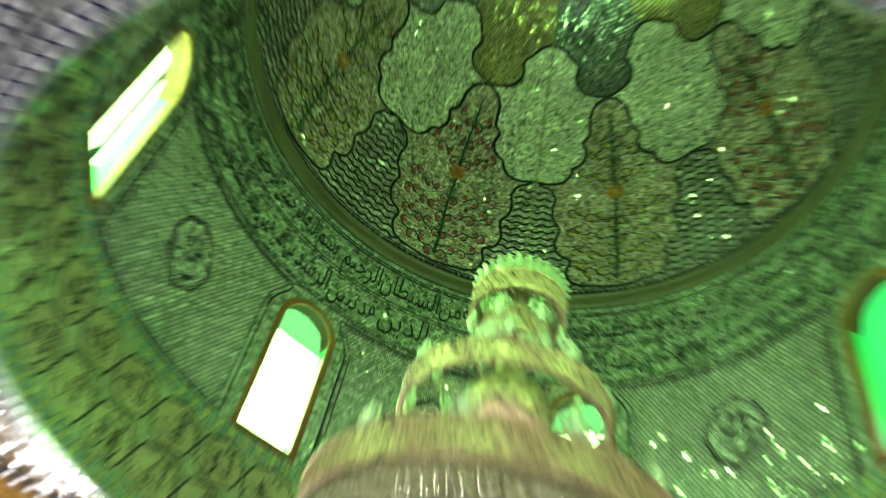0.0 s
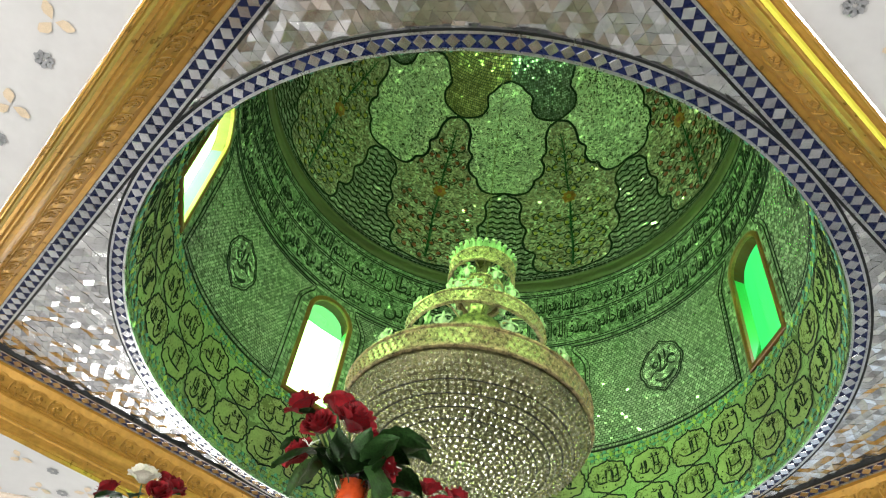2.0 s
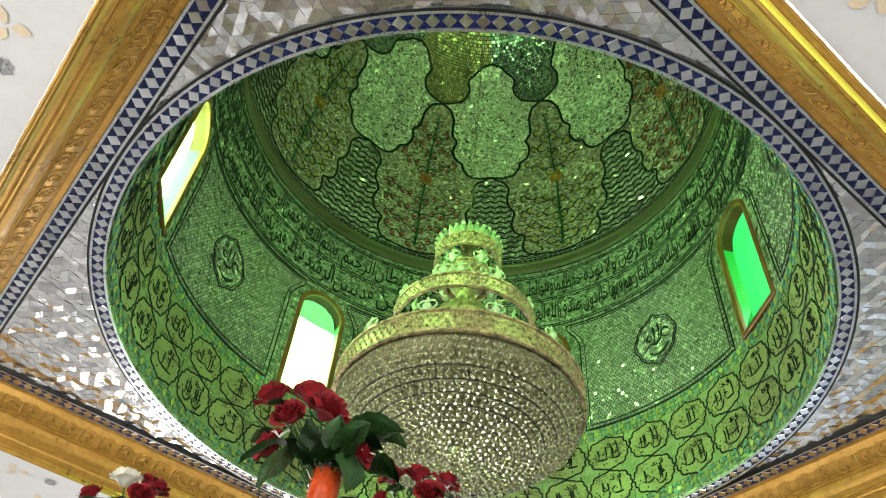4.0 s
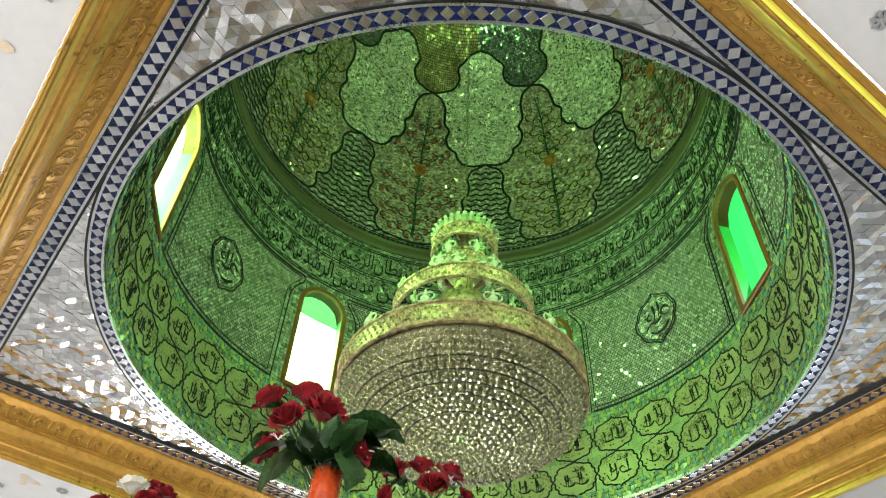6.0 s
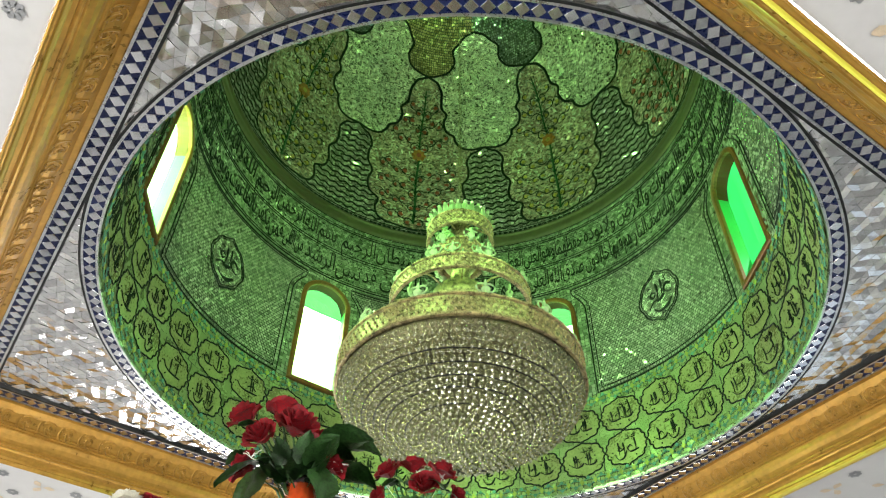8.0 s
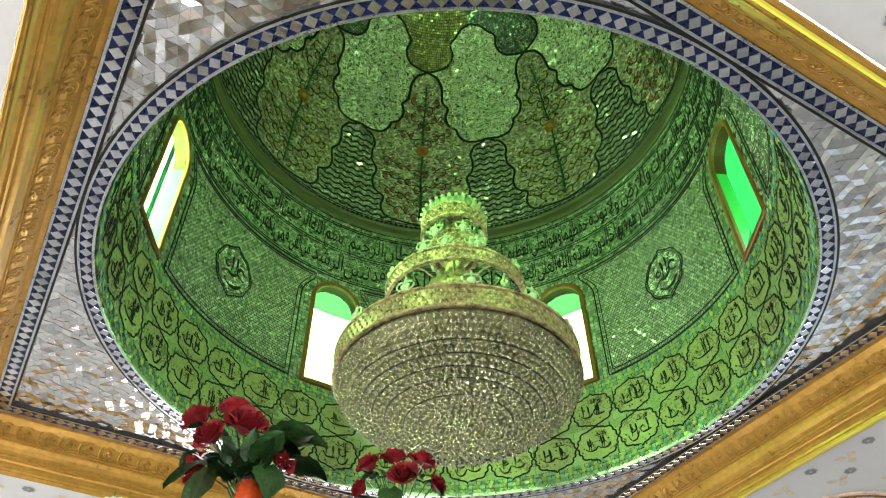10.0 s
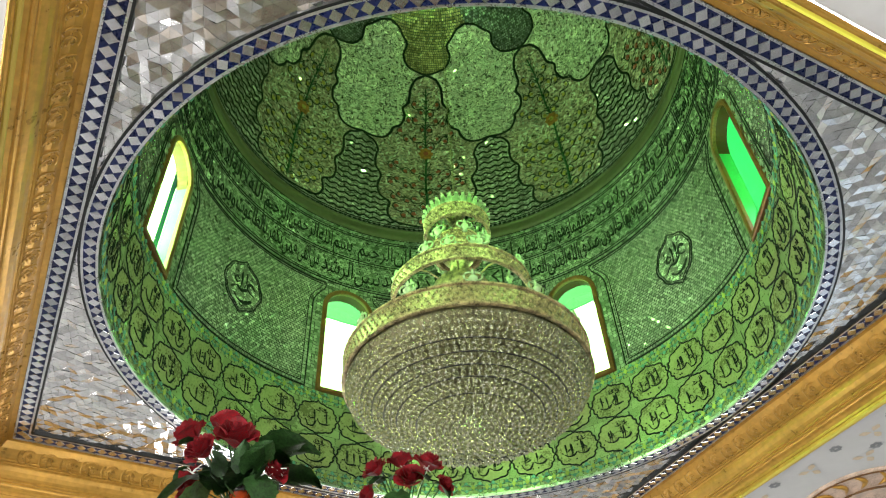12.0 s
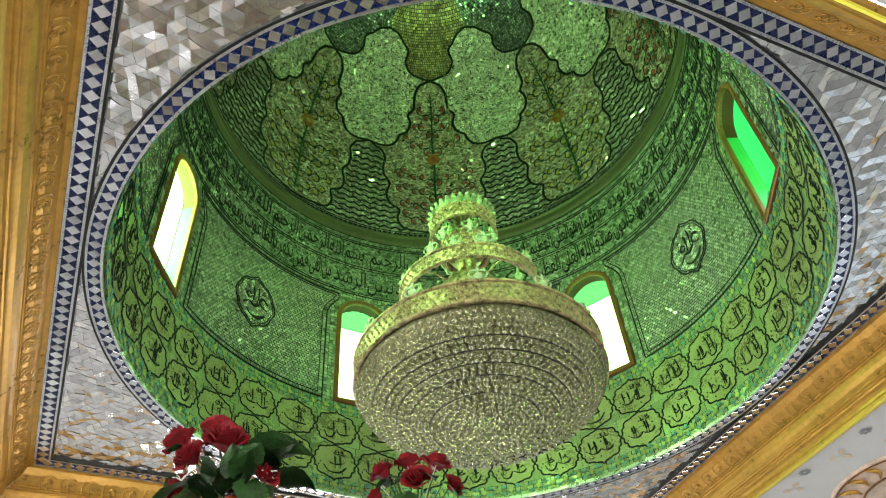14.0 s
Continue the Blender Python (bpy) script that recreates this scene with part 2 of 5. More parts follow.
def ribbon(bm, pts, width, off=0.006, closed=False):
    """A roof-shaped strip laid along (degrees, height) points on the inner face."""
    n = len(pts)
    P3 = [wall_point(a, z, 0.0) for a, z in pts]
    rows = []
    for i, (a, z) in enumerate(pts):
        i0, i1 = ((i - 1) % n, (i + 1) % n) if closed else (max(i - 1, 0), min(i + 1, n - 1))
        t = P3[i1] - P3[i0]
        t = t.normalized() if t.length > 1e-9 else Vector((0, 0, 1))
        nrm = (wall_point(a, z, 0.01) - P3[i]).normalized()
        s = nrm.cross(t).normalized()
        w = (width[i] if isinstance(width, (list, tuple)) else width) / 2
        rows.append([bm.verts.new(P3[i] + s * w + nrm * (off - 0.003)), bm.verts.new(P3[i] + nrm * (off + 0.003)), bm.verts.new(P3[i] - s * w + nrm * (off - 0.003))])
    for i in range(n if closed else n - 1):
        a, b = rows[i], rows[(i + 1) % n]
        for k in (0, 1):
            bm.faces.new((a[k], b[k], b[k + 1], a[k + 1]))


def patch(bm, pts, off=0.006):
    """A small flat plate with its rim, from (degrees, height) points."""
    top = [bm.verts.new(wall_point(a, z, off)) for a, z in pts]
    low = [bm.verts.new(wall_point(a, z, 0.0)) for a, z in pts]
    bm.faces.new(top)
    for i in range(len(pts)):
        j = (i + 1) % len(pts)
        bm.faces.new((top[j], top[i], low[i], low[j]))


DEG = 180 / math.pi / R      # degrees of arc for a metre along the drum


# ---- the room below: floor, walls, ceiling ----
def turned(s, t, z):
    """A point s metres out along the square's first axis and t along its second."""
    c, k = math.cos(radians(SQ)), math.sin(radians(SQ))
    return Vector((s * c - t * k, s * k + t * c, z))


ROOM = 6.0
ZC = H - 0.30                # white ceiling


bm = bmesh.new()
bmesh.ops.create_grid(bm, x_segments=8, y_segments=8, size=ROOM + 0.3)
for v in bm.verts:
    v.co = turned(v.co.x, v.co.y, 0)
tagged(part("floor", bm, M_CARPET, None, "mottled grey carpet over the whole floor"), kind="structure")


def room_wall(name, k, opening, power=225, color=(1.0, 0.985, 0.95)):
    """One unseen wall of the room, 0.3 m thick; opening: list of (from, to, sill, head), each assumed and filled by an
    added lamp.
    """
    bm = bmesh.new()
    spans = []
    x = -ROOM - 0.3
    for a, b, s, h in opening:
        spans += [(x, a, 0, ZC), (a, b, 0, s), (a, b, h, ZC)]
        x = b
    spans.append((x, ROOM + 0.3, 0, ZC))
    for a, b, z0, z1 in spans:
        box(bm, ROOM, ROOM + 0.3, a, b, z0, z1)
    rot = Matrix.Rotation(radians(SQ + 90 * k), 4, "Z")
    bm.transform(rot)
    tagged(part(name, bm, M_WALL, None, "plain pale wall closing the room out of view"), kind="structure")
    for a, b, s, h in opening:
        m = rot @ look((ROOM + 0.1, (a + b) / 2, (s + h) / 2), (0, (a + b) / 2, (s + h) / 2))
        area_lamp("added_room_light", m, b - a, h - s, power, color)


# openings and lamps are out of view, set to light the ceiling and mirror shards
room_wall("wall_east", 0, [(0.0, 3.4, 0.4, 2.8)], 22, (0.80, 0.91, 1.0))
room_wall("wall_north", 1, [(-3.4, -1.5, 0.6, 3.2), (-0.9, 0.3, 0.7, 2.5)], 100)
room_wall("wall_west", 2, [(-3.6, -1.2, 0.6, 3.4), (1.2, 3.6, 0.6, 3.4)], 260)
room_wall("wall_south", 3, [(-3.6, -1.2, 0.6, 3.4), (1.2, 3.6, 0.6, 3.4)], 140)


# the white ceiling with its printed florets and leaves, in one mesh
def ceiling():
    bm = bmesh.new()
    q = 2.458
    lay = [(-ROOM - 0.3, -q, -ROOM - 0.3, ROOM + 0.3), (q, ROOM + 0.3, -ROOM - 0.3, ROOM + 0.3), (-q, q, -ROOM - 0.3, -q), (-q, q, q, ROOM + 0.3)]
    for a, b, c, d in lay:
        lo = [bm.verts.new(turned(x, y, ZC)) for x, y in ((a, c), (a, d), (b, d), (b, c))]
        hi = [bm.verts.new(turned(x, y, ZC + 0.2)) for x, y in ((a, c), (a, d), (b, d), (b, c))]
        bm.faces.new(lo)
        bm.faces.new(hi[::-1])
        for i in range(4):
            bm.faces.new((lo[i], hi[i], hi[(i + 1) % 4], lo[(i + 1) % 4]))
    r2 = random.Random(3)

    def blade(cx, cy, ang, l0, l1, w, mi):
        c, k = math.cos(ang), math.sin(ang)
        pts = [(l0, 0), ((l0 + l1) * 0.4, -w), ((l0 + l1) * 0.62, -w), (l1, -w * 0.15), (l1 * 0.97, w * 0.4), ((l0 + l1) * 0.6, w), ((l0 + l1) * 0.4, w * 0.7)]
        f = bm.faces.new([bm.verts.new((cx + x * c - y * k, cy + x * k + y * c, ZC - 0.004)) for x, y in pts])
        f.material_index = mi
        if f.calc_center_median().z and f.normal.z > 0:
            f.normal_flip()

    def floret(cx, cy):
        a0 = r2.random() * 6
        for i in range(7):
            blade(cx, cy, a0 + i * 6.283 / 7, 0.006, 0.043, 0.015, 1)

    def leaf3(cx, cy):
        a0 = r2.choice((0.6, 2.7, 4.8)) + r2.uniform(-0.3, 0.3)
        for i in range(3):
            blade(cx, cy, a0 + i * 2.05, 0.008, 0.085, 0.024, 2)

    for k in range(4):
        rot = Matrix.Rotation(radians(SQ + 90 * k), 3, "Z")
        for i in range(7):
            for j in range(-12, 13):
                for kind, ds, dt in ((0, 2.60, -0.18), (1, 2.64, 0.04), (0, 2.83, 0.16), (1, 2.90, -0.20)):
                    s, t = ds + 0.5 * i, dt + 0.5 * j
                    if abs(t) > s or s > ROOM - 0.1:
                        continue
                    p = rot @ Vector((s + r2.uniform(-0.03, 0.03), t + r2.uniform(-0.04, 0.04), 0))
                    if (p.x - 2.75) ** 2 + (p.y - 2.05) ** 2 < 0.68 ** 2:
                        continue
                    (leaf3 if kind else floret)(p.x, p.y)
    ob = part("ceiling", bm, [M_PLASTER, M_GREY, M_PEACH], None, "white papered ceiling with grey florets and peach leaves")
    tagged(ob, kind="structure")


ceiling()


# plaster rose on the white ceiling
def ceiling_rose(x, y, r):
    top = empty("ceiling_rose", Matrix.Translation((x, y, ZC)), "round pink and gold plaster rose on the white ceiling", "ceiling rose")
    bm = bmesh.new()
    prof = [(r, 0), (r, -0.012), (r * 0.97, -0.02), (r * 0.93, -0.012), (r * 0.9, -0.012), (r * 0.62, -0.03), (r * 0.58, -0.045), (r * 0.52, -0.03), (r * 0.3, -0.03), (r * 0.26, -0.055), (0.02, -0.07)]
    lathe(bm, prof, 64)
    part("plate", bm, M_PINK, top, smooth=True)
    me = None
    for i in range(18):
        a = 360 / 18 * i
        if me is None:
            bm = bmesh.new()
            tube(bm, [(r * (0.62 + 0.30 * k / 6), 0.05 * math.sin(k / 6 * math.pi), -0.03 + 0.012 * k / 6) for k in range(7)], [0.004, 0.012, 0.018, 0.02, 0.018, 0.012, 0.004], 6)
            ob = part("leaf_rib", bm, M_GOLD, top, "gold leaf-shaped rib", smooth=True)
            me = ob.data
        else:
            ob = new("leaf_rib", me)
            ob.parent = top
        ob.matrix_basis = pose(0, 0, 0, 0, 0, a)
    for q in (0.955, 0.60):
        bm = bmesh.new()
        tube_pts = [(r * q * math.cos(2 * math.pi * i / 64), r * q * math.sin(2 * math.pi * i / 64), -0.02 if q > 0.9 else -0.045) for i in range(65)]
        tube(bm, tube_pts, 0.008, 6)
        part("dark_ring", bm, M_WOOD, top)


ceiling_rose(2.75, 2.05, 0.52)


# ---- gold cornice round the mirrored square ----
PROFILE = [(2.198, 0.0), (2.204, -0.012), (2.232, -0.018), (2.238, -0.030), (2.252, -0.060), (2.275, -0.090), (2.298, -0.106), (2.296, -0.114), (2.301, -0.121), (2.309, -0.121), (2.307, -0.127), (2.312, -0.133), (2.319, -0.133), (2.318, -0.140),
           (2.324, -0.146), (2.331, -0.172), (2.345, -0.196), (2.362, -0.211), (2.360, -0.218), (2.366, -0.225), (2.376, -0.224), (2.376, -0.231), (2.384, -0.237), (2.394, -0.235), (2.398, -0.246), (2.420, -0.254),
           (2.434, -0.268), (2.434, -0.284), (2.442, -0.288), (2.444, -0.298), (2.452, -0.300), (2.452, -0.310), (2.445, -0.312), (2.44, -0.28)]


def cornice():
    top = empty("cornice", Matrix.Translation((0, 0, H)), "gold-painted plaster cornice with carved leaf scrolls round the mirrored square", "cornice")
    bm = bmesh.new()
    for pts in ([(0, 0.05), (0.012, 0.06), (0.03, 0.055), (0.045, 0.04), (0.05, 0.015), (0.04, -0.005), (0.022, -0.008), (0.012, 0.008), (0.018, 0.022), (0.03, 0.02)],
                [(0.055, 0.05), (0.07, 0.06), (0.088, 0.045), (0.092, 0.015), (0.085, -0.02), (0.07, -0.03)],
                [(0.0, -0.02), (0.02, -0.03), (0.045, -0.03), (0.065, -0.015)]):
        n = len(pts)
        tube(bm, [(x, y, 0.002) for x, y in pts], [0.0035 + 0.004 * math.sin(math.pi * (i + 0.5) / n) for i in range(n)], 5)
    for x, y, s in ((0.032, 0.008, 0.011), (0.06, 0.02, 0.009), (0.075, 0.0, 0.008), (0.012, 0.035, 0.008)):
        g = bmesh.ops.create_icosphere(bm, subdivisions=1, radius=s)
        for v in g["verts"]:
            v.co = Vector((v.co.x + x, v.co.y + y, v.co.z * 0.6 + 0.002))
    for v in bm.verts:
        v.co.z *= 0.40
    scroll = bpy.data.meshes.new("leaf_scroll")
    bm.to_mesh(scroll)
    bm.free()
    scroll.materials.append(M_GOLD)
    scroll.polygons.foreach_set("use_smooth", [True] * len(scroll.polygons))
    for k in range(4):
        rot = Matrix.Rotation(radians(SQ + 90 * k), 4, "Z")
        bm = bmesh.new()
        nseg = 24
        rows = []
        for s, z in PROFILE:
            rows.append([bm.verts.new(rot @ Vector((s + 0.0012 * math.sin(j * 2.1 + z * 40), -s + 2 * s * j / nseg, z))) for j in range(nseg + 1)])
        for a, b in zip(rows, rows[1:]):
            for j in range(nseg):
                bm.faces.new((a[j], a[j + 1], b[j + 1], b[j]))
        side = part("moulding", bm, M_GOLD, top)
        step = 0.132
        n = int(2 * 2.22 / step)
        u = Vector((2.300 - 2.238, 0, -0.108 + 0.030)).normalized()
        for j in range(n):
            y = -2.22 + (j + 0.3) * step
            ob = new("leaf_scroll", scroll)
            ob.parent = side
            nrm = Vector((u.z, 0, -u.x))
            m = Matrix((( 0, u.x, nrm.x, 2.266), (1, 0, 0, y), (0, u.z, nrm.z, -0.078), (0, 0, 0, 1)))
            ob.matrix_basis = rot @ m
    # thin yellow strips along three sides: one lit, two with only a faint added glow
    for k, s, z, strip_mat in ((3, 2.402, -0.243, M_LED), (0, 2.454, -0.310, M_DIMSTRIP), (2, 2.425, -0.262, M_DIMSTRIP)):
        rot = Matrix.Rotation(radians(SQ + 90 * k), 4, "Z")
        bm = bmesh.new()
        tube(bm, [rot @ Vector((s, y, z)) for y in (-2.4, -1.2, 0, 1.2, 2.4)], 0.013, 8)
        part("yellow_strip", bm, strip_mat, top, "yellow strip with a faint added glow" if strip_mat is M_DIMSTRIP else "lit yellow light strip")


cornice()


# ---- mirrored square with its borders ----
def flat_ring(name, r0, r1, z, mat_, parent=None, label="", n=180, depth=0.006):
    bm = bmesh.new()
    lathe(bm, [(r0, z + depth), (r0, z), (r1, z), (r1, z + depth)], n)
    return part(name, bm, mat_, parent, label)


def flat_square(name, s0, s1, z, mat_, parent=None, label="", depth=0.006):
    for k in range(4):
        bm = bmesh.new()
        rot = Matrix.Rotation(radians(SQ + 90 * k), 4, "Z")
        rows = [[bm.verts.new(rot @ Vector((s, y * s, zz))) for y in (-1, 1)] for s, zz in ((s0, z + depth), (s0, z), (s1, z), (s1, z + depth))]
        for a, b in zip(rows, rows[1:]):
            bm.faces.new((a[0], a[1], b[1], b[0]))
        part(name, bm, mat_, parent, label)


def mirror_square():
    top = empty("mirror_spandrels", Matrix.Translation((0, 0, H)), "cut-mirror mosaic filling the square round the drum", "mirror mosaic")
    bm = bmesh.new()
    n = 120
    # backing plate with the round opening
    inner = [bm.verts.new((2.01 * math.cos(2 * math.pi * i / n), 2.01 * math.sin(2 * math.pi * i / n), 0.02)) for i in range(n)]
    outer = []
    for i in range(n):
        a = 2 * math.pi * i / n
        b = a - radians(SQ)
        s = 2.3 / max(abs(math.cos(b)), abs(math.sin(b)))
        outer.append(bm.verts.new((s * math.cos(a), s * math.sin(a), 0.02)))
    for i in range(n):
        j = (i + 1) % n
        bm.faces.new((inner[i], outer[i], outer[j], inner[j]))
    part("backing", bm, M_GROUT, top)
    # triangular shards between lattice points that stand proud or sunk, each shard tipped its own way
    verts, faces = [], []
    singles = 0
    r2 = random.Random(11)
    edge = 0.052
    cs, sn = math.cos(radians(SQ + 15)), math.sin(radians(SQ + 15))
    knots = {}

    def knot(i, j):
        if (i, j) not in knots:
            ox, oy = (i + 0.5 * j) * edge + r2.uniform(-0.006, 0.006), j * edge * 0.866 + r2.uniform(-0.006, 0.006)
            high = min(0.006, max(-0.008, r2.gauss(-0.001, 0.0036)))
            knots[(i, j)] = (ox * cs - oy * sn, ox * sn + oy * cs, high + r2.uniform(-0.002, 0.002))
        return knots[(i, j)]
    for j in range(-72, 73):
        for i in range(-108, 109):
            for trio in (((i, j), (i + 1, j), (i, j + 1)), ((i + 1, j), (i + 1, j + 1), (i, j + 1))):
                P = [knot(*q) for q in trio]
                mx, my = sum(p[0] for p in P) / 3, sum(p[1] for p in P) / 3
                q = Matrix.Rotation(radians(-SQ), 3, "Z") @ Vector((mx, my, 0))
                if max(abs(q.x), abs(q.y)) > 2.15 or math.hypot(mx, my) < 2.05:
                    continue
                tri = [(mx + (x - mx) * 0.985, my + (y - my) * 0.985, max(z + r2.uniform(-0.0018, 0.0018), -0.011)) for x, y, z in P]
                if my < -1.35 and abs(mx) < 1.6 and singles < 300:
                    raw("mirror_shard", tri, [(0, 2, 1)], M_MIRROR_PIECE, top)
                    singles += 1
                    continue
                base = len(verts)
                verts += tri
                faces.append((base, base + 2, base + 1))
    ob = raw("shard_mosaic", verts, faces, M_MIRROR, top)
    tagged(ob, kind="stuff")
    # ring border
    ring = empty("round_border", Matrix.Translation((0, 0, H)), "round border of cobalt glass with silver diamond tiles", "mosaic border")
    flat_ring("glass_band", 2.010, 2.077, -0.012, M_BLUE, ring, depth=0.03)
    flat_ring("inner_edge", 2.000, 2.013, -0.017, M_SILVERLINE, ring, "silver inner edge", depth=0.03)
    flat_ring("outer_edge", 2.075, 2.087, -0.016, M_SILVERLINE, ring, "silver outer edge", depth=0.03)
    flat_ring("black_line", 2.087, 2.100, -0.015, M_BLACK, ring, "black outline", depth=0.03)
    sqb = empty("square_border", Matrix.Translation((0, 0, H)), "straight borders of cobalt glass with silver diamond tiles", "mosaic border")
    flat_square("glass_band", 2.112, 2.190, -0.013, M_BLUE, sqb, depth=0.03)
    flat_square("outer_edge", 2.188, 2.201, -0.018, M_SILVERLINE, sqb, "silver outer edge", depth=0.03)
    flat_square("inner_edge", 2.101, 2.114, -0.017, M_SILVERLINE, sqb, "silver inner edge", depth=0.03)
    flat_square("black_line", 2.088, 2.101, -0.0185, M_BLACK, sqb, "black outline", depth=0.03)
    # one diamond tile, shared
    def diamond(w, h):
        bm = bmesh.new()
        low = [bm.verts.new(p) for p in ((w, 0, 0), (0, h, 0), (-w, 0, 0), (0, -h, 0))]
        up = [bm.verts.new((v.co.x * 0.93, v.co.y * 0.93, -0.004)) for v in low]
        bm.faces.new(up[::-1])
        for i in range(4):
            bm.faces.new((low[i], up[i], up[(i + 1) % 4], low[(i + 1) % 4]))
        me = bpy.data.meshes.new("diamond_tile")
        bm.to_mesh(me)
        bm.free()
        me.materials.append(M_TILEMIRROR)
        return me
    pitch = 0.067
    me = diamond(0.033, pitch * 0.48)
    n = round(2 * math.pi * 2.043 / pitch)
    for i in range(n):
        ob = new("diamond_tile", me)
        ob.parent = ring
        ob.matrix_basis = pose(0, 0, 0, 0, 0, 360 * i / n) @ pose(2.043, 0, -0.0125, r2.uniform(-2.5, 2.5), r2.uniform(-2.5, 2.5), 0)
    me = diamond(0.037, pitch * 0.48)
    for k in range(4):
        n = round(2 * 2.15 / pitch)
        for i in range(n):
            ob = new("diamond_tile", me)
            ob.parent = sqb
            ob.matrix_basis = pose(0, 0, 0, 0, 0, SQ + 90 * k) @ pose(2.151, -2.15 + (i + 0.5) * 4.3 / n, -0.0135, r2.uniform(-2.5, 2.5), r2.uniform(-2.5, 2.5), 0)


mirror_square()


# ---- drum: wall with six arched windows ----
WB, WS, WHALF = 0.815, 1.675, 0.202      # sill, springing and half width of the openings
R_OUT = 2.10


def win_top(x):
    """Head of the opening at x metres from its middle."""
    return WS + math.sqrt(max(WHALF ** 2 - x * x, 0.0))


def drum_wall():
    bm = bmesh.new()
    half = WHALF * DEG

    def grid(a, b, za, zb, r, flip):
        pts = [polar(r, a, H + za[0]), polar(r, b, H + za[1]), polar(r, b, H + zb[1]), polar(r, a, H + zb[0])]
        vs = [bm.verts.new(p) for p in (pts[::-1] if flip else pts)]
        bm.faces.new(vs)
    top, bot = Z_BASE + 0.02, -0.01
    for w in WIN:
        n = 12
        xs = [-half + 2 * half * i / n for i in range(n + 1)]
        for a, b in zip(xs, xs[1:]):
            ta, tb = win_top(a / DEG), win_top(b / DEG)
            for r, fl in ((R + 0.012, True), (R_OUT, False)):
                grid(w + a, w + b, (bot, bot), (WB, WB), r, fl)
                grid(w + a, w + b, (ta, tb), (top, top), r, fl)
        n = 14
        gap = 60 - 2 * half
        for i in range(n):
            a, b = w + half + gap * i / n, w + half + gap * (i + 1) / n
            for r, fl in ((R + 0.012, True), (R_OUT, False)):
                grid(a, b, (bot, bot), (top, top), r, fl)
    ob = part("drum_wall", bm, M_GROUT, None, "round drum wall under the dome, faced with green mirror mosaic")
    return tagged(ob, kind="structure")


drum = drum_wall()


def in_window(deg, z, margin):
    for w in WIN:
        d = (deg - w + 180) % 360 - 180
        x = d / DEG
        if abs(x) < WHALF + margin and WB - margin < z < WS + math.sqrt(max((WHALF + margin) ** 2 - x * x, 0)):
            return True
    return False


def panel_half(z):
    """Half width in degrees of the plain panel between two windows."""
    return 20.3 if z < 1.66 else 20.3 + min(1.0, ((z - 1.66) / 0.22)) ** 1.6 * 3.4


def facets(zones, name, mat_, parent, tilt, seed, keep, fill=0.44, skew=0.12, single=None, piece=None, wild=0.0):
    """Small mirror plates, each tipped its own way; zones: (z0, z1, width, height, stagger)."""
    r2 = random.Random(seed)
    verts, faces = [], []
    made, unit = 0, None
    if single:
        unit = bpy.data.meshes.new("mosaic_tile")
        unit.from_pydata([(-1, -1, 0), (1, -1, 0), (1, 1, 0), (-1, 1, 0)], [], [(0, 1, 2, 3)])
        unit.materials.append(piece)
    for z0, z1, w, h, stag in zones:
        rows = max(1, round((z1 - z0) / h))
        hz = (z1 - z0) / rows
        for j in range(rows):
            zc = z0 + (j + 0.5) * hz
            rad = R if zc < Z_BASE else dome_r(zc)
            n = max(8, round(2 * math.pi * rad / w))
            da = 360 / n
            for i in range(n):
                deg = (i + (0.5 * (j % 2) if stag else 0) + r2.uniform(-0.08, 0.08)) * da
                if not keep(deg, zc):
                    continue
                lean = tilt * (3.2 if r2.random() < wild else 1.0)
                ta, tb = r2.gauss(0, lean), r2.gauss(0, lean)
                if single and made < 300 and single(deg, zc):
                    o, up, side = wall_point(deg, zc, 0.004), wall_point(deg, zc + 0.01, 0.004), wall_point(deg + 0.2, zc, 0.004)
                    ax, ay = (side - o).normalized(), (up - o).normalized()
                    m = Matrix((ax, ay, ax.cross(ay))).transposed().to_4x4()
                    piece_ob = new("mosaic_tile", unit)
                    piece_ob.parent = parent
                    piece_ob.matrix_basis = Matrix.Translation(o) @ m @ pose(0, 0, 0, math.degrees(tb), math.degrees(ta), 0) @ Matrix.Diagonal((w * fill, (up - o).length / 0.01 * hz * fill, 1, 1))
                    made += 1
                    continue
                base = len(verts)
                dz = hz * fill
                dd = da * fill
                sk = r2.uniform(-skew, skew) * da
                for sx, sz in ((-1, -1), (1, -1), (1, 1), (-1, 1)):
                    off = 0.004 + ta * sx * w * 0.5 + tb * sz * hz * 0.5
                    verts.append(wall_point(deg + sx * dd + sz * sk, zc + sz * dz, off)[:])
                faces.append((base + 1, base, base + 3, base + 2))
    ob = raw(name, verts, faces, mat_, parent)
    return tagged(ob, kind="stuff")


def mid_offset(deg):
    """Degrees from the middle of the nearest panel."""
    return (deg - 33.2 + 30) % 60 - 30


facets([(0.79, 1.93, 0.0300, 0.0225, True)], "panel_mosaic", M_PANEL, drum, 0.10, 21, lambda a, z: abs(mid_offset(a)) < panel_half(z) - 0.5 and not in_window(a, z, 0.05), 0.385, 0.05)
facets([(0.77, 1.95, 0.034, 0.034, False)], "window_surround_mosaic", M_GREENM, drum, 0.10, 22, lambda a, z: abs(mid_offset(a)) >= panel_half(z) - 0.5 and not in_window(a, z, 0.035))
facets([(0.0, 0.10, 0.034, 0.033, False), (0.665, 0.77, 0.034, 0.035, False)], "border_mosaic", M_FIELD, drum, 0.08, 23, lambda a, z: True)
